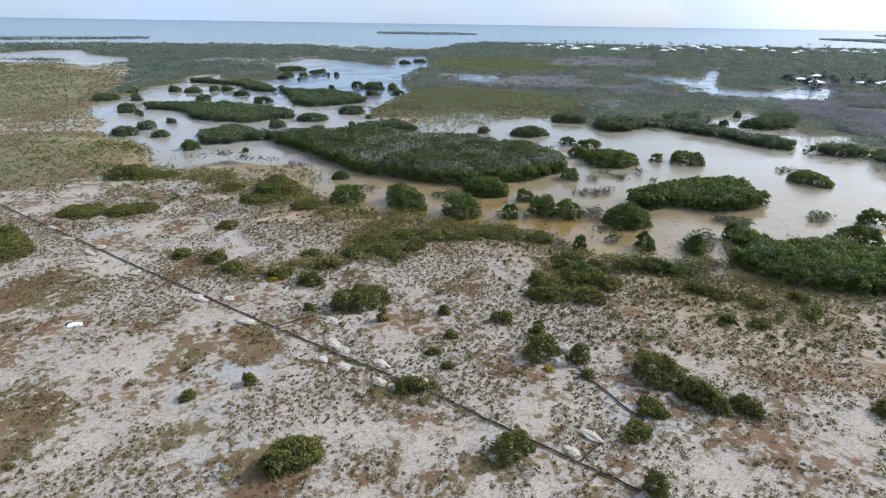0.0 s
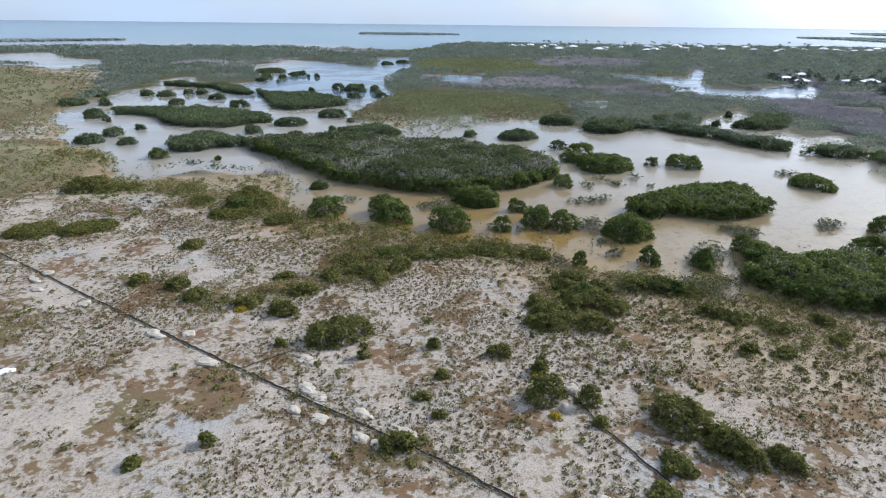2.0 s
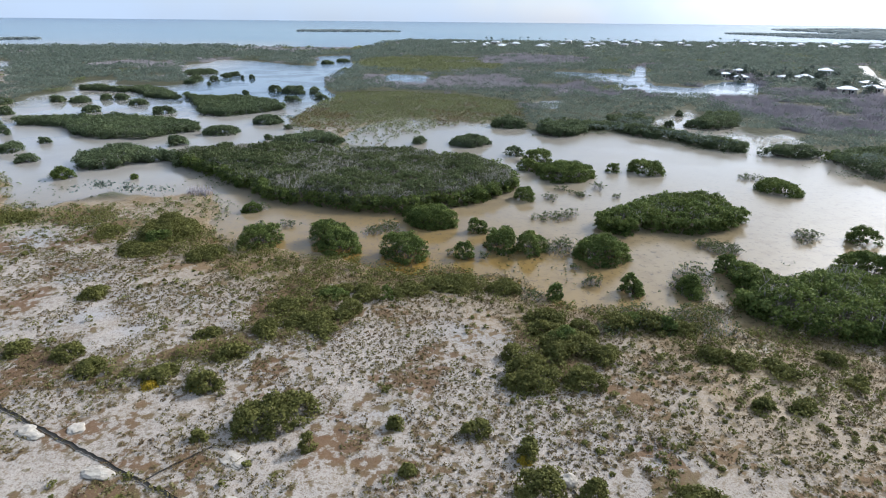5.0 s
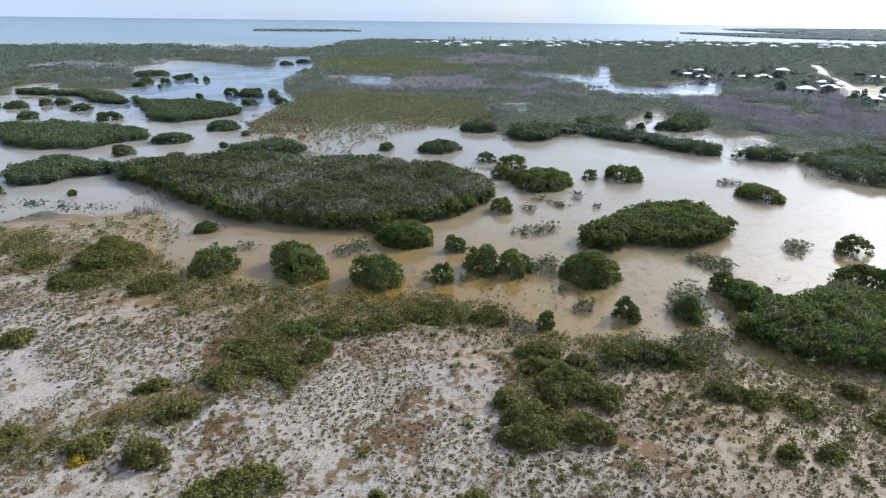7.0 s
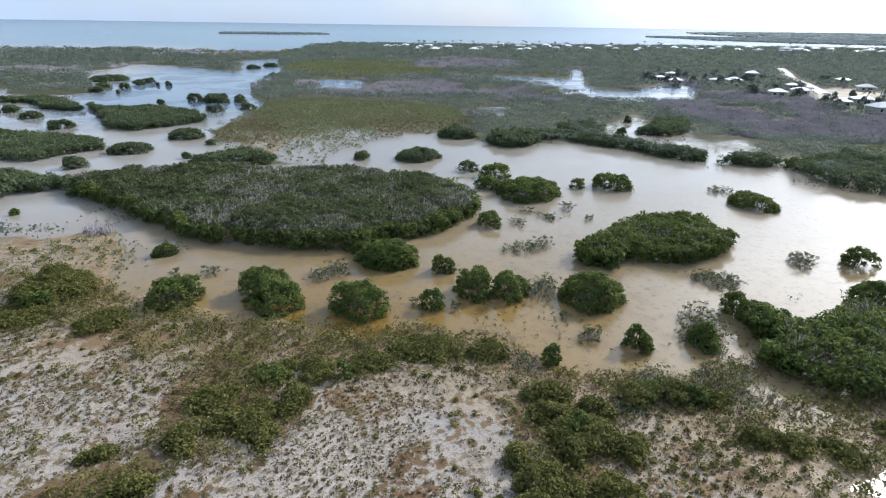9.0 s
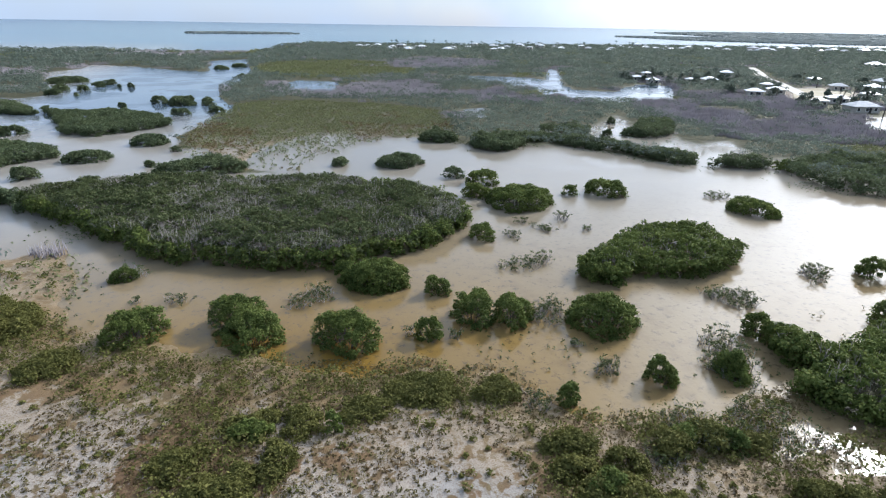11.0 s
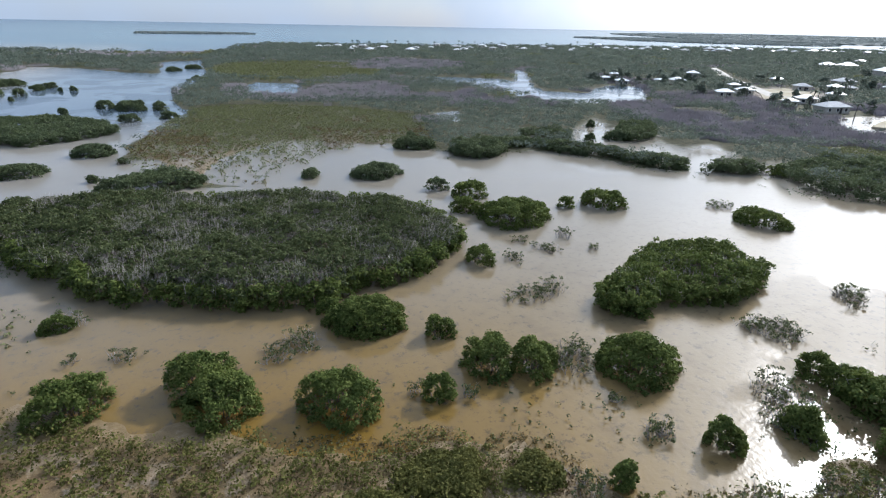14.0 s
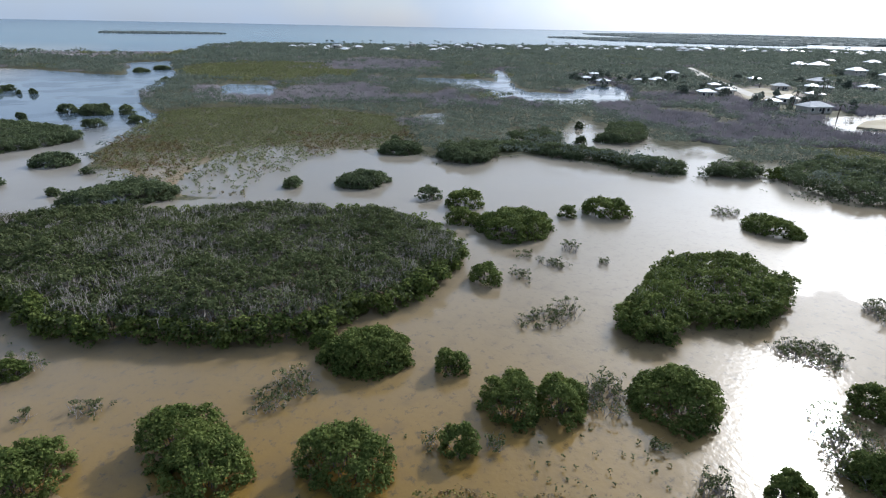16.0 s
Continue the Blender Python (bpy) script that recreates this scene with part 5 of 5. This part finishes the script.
def hip_roof(bm, sx, sy, z, rise, over=0.5):
    hx, hy = sx / 2 + over, sy / 2 + over
    ridge = max(hx - hy, 0.3)
    low = [bm.verts.new((a * hx, b * hy, z + dz)) for dz in (-0.18, 0) for a, b in ((-1, -1), (1, -1), (1, 1), (-1, 1))]
    top = [bm.verts.new((-ridge, 0, z + rise)), bm.verts.new((ridge, 0, z + rise))]
    bm.faces.new(low[3::-1])
    for k in range(4):
        bm.faces.new((low[k], low[(k + 1) % 4], low[4 + (k + 1) % 4], low[4 + k]))
    bm.faces.new((low[4], low[5], top[1], top[0]))
    bm.faces.new((low[5], low[6], top[1]))
    bm.faces.new((low[6], low[7], top[0], top[1]))
    bm.faces.new((low[7], low[4], top[0]))


def build_house(x, y, w, d, rot, storeys, roof, label, group):
    thing = new("house")
    thing.matrix_basis = pose(x, y, 0.1, 0, 0, rot)
    h = 2.5 * storeys
    bm = bmesh.new()
    box(bm, 0, 0, h / 2, w, d, h)
    part("wall", bm, STUCCO, thing)
    bm = bmesh.new()
    hip_roof(bm, w, d, h + 0.05, 0.26 * d, 0.6)
    part("roof", bm, roof, thing)
    bm = bmesh.new()
    box(bm, w * 0.12, -d / 2 - 0.03, 1.05, 1.0, 0.1, 2.1)
    part("door", bm, DARK_CLOTH, thing, "dark entrance door")
    n = max(2, int(w / 3))
    for s in range(storeys):
        for k in range(n):
            for side in (-1, 1):
                cx, cz = (k + 0.5) / n * w - w / 2, 2.5 * s + 1.4
                bm = bmesh.new()
                for ox, oz, sx, sz in ((-0.62, 0, 0.1, 1.4), (0.62, 0, 0.1, 1.4), (0, -0.65, 1.34, 0.1), (0, 0.65, 1.34, 0.1)):
                    box(bm, cx + ox, side * (d / 2 + 0.03), cz + oz, sx, 0.12, sz)
                frame_part = part("window", bm, ROOF_METAL, thing, "white window frame")
                bm = bmesh.new()
                box(bm, cx, side * (d / 2 + 0.01), cz, 1.16, 0.06, 1.22)
                part("pane", bm, GLASS, frame_part, "dark window glass")
    return tagged(thing, label, "house", group)


hr = random.Random(5)
for i, (x, y, w) in enumerate(HOUSES):
    w = max(w * 0.74, 4.5)
    roof = ROOF_TILE if i in (10, 13, 16, 17) else ROOF_METAL
    what = "low house with a grey hip roof among trees" if roof is ROOF_TILE else "low pale house with a bright white metal roof"
    build_house(x, y, w, w * hr.uniform(0.62, 0.8), -23 + hr.uniform(-14, 14), 2 if i in (5, 19, 24) else 1, roof, what, "houses behind the mangroves")
for k in range(74):
    u = hr.uniform(0, len(FARROW) - 1.001)
    i, f = int(u), u - int(u)
    x, y = [FARROW[i][j] * (1 - f) + FARROW[i + 1][j] * f for j in (0, 1)]
    x, y = x + hr.uniform(-10, 10), y + hr.uniform(-45, 60)
    w = hr.uniform(6, 11)
    build_house(x, y, w, w * hr.uniform(0.6, 0.85), hr.uniform(-30, 30) - 30, hr.choice((1, 1, 2)), hr.choice((ROOF_METAL, ROOF_METAL, ROOF_TILE)), "pale distant house with a light roof near the shore", "distant houses along the shore")


def add_palm(x, y, h, seed):
    rng = np.random.RandomState(seed)
    thing = new("palm_tree")
    thing.location = (x, y, 0)
    bm = bmesh.new()
    lean = rng.uniform(-0.6, 0.6, 2)
    rings = []
    for k in range(6):
        t = k / 5
        c = Vector((lean[0] * t * t, lean[1] * t * t, h * t))
        r = 0.2 - 0.09 * t
        rings.append([bm.verts.new(c + Vector((r * math.cos(a), r * math.sin(a), 0))) for a in [j * math.pi / 3 for j in range(6)]])
    for lo, hi in zip(rings[:-1], rings[1:]):
        for j in range(6):
            bm.faces.new((lo[j], lo[(j + 1) % 6], hi[(j + 1) % 6], hi[j]))
    part("trunk", bm, BARK, thing)
    vs, fs = [], []
    for k in range(18):
        a, up = rng.uniform(0, 6.28), rng.uniform(0.1, 1.1)
        d, s = np.array([math.cos(a), math.sin(a), 0]), np.array([-math.sin(a), math.cos(a), 0])
        for j in range(5):
            t = j / 4
            c = np.array([lean[0], lean[1], h]) + d * 2.3 * t + np.array([0, 0, up * t * 1.4 - 1.9 * t * t])
            wd = 0.42 * math.sin(math.pi * (0.15 + 0.8 * t))
            vs += [c - s * wd - np.array([0, 0, 0.12]), c + s * wd - np.array([0, 0, 0.12])]
        b0 = k * 10
        fs += [(b0 + 2 * j, b0 + 2 * j + 1, b0 + 2 * j + 3, b0 + 2 * j + 2) for j in range(4)]
    mesh_of("fronds", vs, fs, HAZED_FOREST_LEAF, thing)
    tagged(thing, "slender palm tree with drooping green fronds near houses", "palm tree", "palms in the village")


for k in range(34):
    hx, hy, w = HOUSES[hr.randrange(len(HOUSES))]
    a = hr.uniform(0, 6.28)
    add_palm(hx + (w * 0.8 + 3) * math.cos(a), hy + (w * 0.8 + 3) * math.sin(a), hr.uniform(4.5, 8), 300 + k)
for k in range(40):
    u = hr.uniform(0, len(FARROW) - 1.001)
    i, f = int(u), u - int(u)
    add_palm(FARROW[i][0] * (1 - f) + FARROW[i + 1][0] * f + hr.uniform(-8, 8), FARROW[i][1] * (1 - f) + FARROW[i + 1][1] * f + hr.uniform(-5, 70), hr.uniform(6, 10), 400 + k)


for k in range(70):
    hx, hy, w = HOUSES[hr.randrange(len(HOUSES))]
    a, r = hr.uniform(0, 6.28), hr.uniform(1.6, 3.2)
    x, y = hx + (w * 0.75 + r + 1) * math.cos(a), hy + (w * 0.75 + r + 1) * math.sin(a)
    if min(math.hypot(x - q[0], y - q[1]) - q[2] * 0.55 for q in HOUSES) < r or inside_by(LOT, np.array([x]), np.array([y]))[0] > 0:
        continue
    add_bush((x, y, r, r * 0.9, 0, hr.uniform(3.2, 5.2)), 1200 + k, HAZED_FOREST_LEAF, "tree", "round dark green garden tree beside a house", "tree", "trees in the village", 18, 0.15)


def flat_patch(name, poly, z, mat, label, category):
    bm = bmesh.new()
    face = bm.faces.new([bm.verts.new((x, y, z)) for x, y in poly])
    ext = bmesh.ops.extrude_face_region(bm, geom=[face])
    bmesh.ops.translate(bm, verts=[v for v in ext["geom"] if isinstance(v, bmesh.types.BMVert)], vec=(0, 0, -0.5))
    bmesh.ops.recalc_face_normals(bm, faces=bm.faces)
    me = bpy.data.meshes.new(name)
    bm.to_mesh(me)
    bm.free()
    me.materials.append(mat)
    tagged(new(name, me), label, category, kind="structure")


flat_patch("pavement_1", LOT, 0.36, BARE_LOT, "dry bare lot between the houses", "ground")
flat_patch("pavement_2", LOT_B, 0.6, BARE_LOT, "raised dry lot beside the canal", "ground")


def build_road():
    p = np.array(ROAD)
    t = np.gradient(p, axis=0)
    t /= np.linalg.norm(t, axis=1)[:, None]
    side = np.stack([-t[:, 1], t[:, 0]], 1) * 3.2
    v = np.stack([np.column_stack([p - side, np.full(len(p), 0.4)]), np.column_stack([p + side, np.full(len(p), 0.4)])], 1).reshape(-1, 3)
    i = np.arange(len(p) - 1)[:, None] * 2
    tagged(mesh_of("road", v, i + np.array([0, 1, 3, 2]), PALE_ROAD), "pale coral-gravel road leading through the village", "road", kind="structure")


build_road()


# ---- litter on the marl ----
def add_debris():
    x, y = DEBRIS[0]
    z = float(ground_height(np.array([x]), np.array([y]))[0])
    thing = new("litter_pile")
    thing.location = (x, y, z)
    rng = np.random.RandomState(8)
    for k, (dx, dy, r, mat, name) in enumerate(((0, 0, 0.55, PLASTIC, "sheet"), (0.55, 0.1, 0.4, PLASTIC, "sheet"), (-0.5, 0.15, 0.4, DARK_CLOTH, "cloth"), (-0.2, -0.35, 0.3, PLASTIC, "sheet"))):
        bm = bmesh.new()
        bmesh.ops.create_icosphere(bm, subdivisions=2, radius=r)
        for v in bm.verts:
            q = 1 + 0.4 * noise.noise(v.co * 4 + Vector((k * 3, 0, 0)))
            v.co = Vector((v.co.x * q + dx, v.co.y * q * 0.8 + dy, max(v.co.z * 0.4 * q, -0.05) + 0.04))
        part(name, bm, mat, thing)
    tagged(thing, "crumpled white sheeting and dark cloth dumped on marl", "litter")


add_debris()
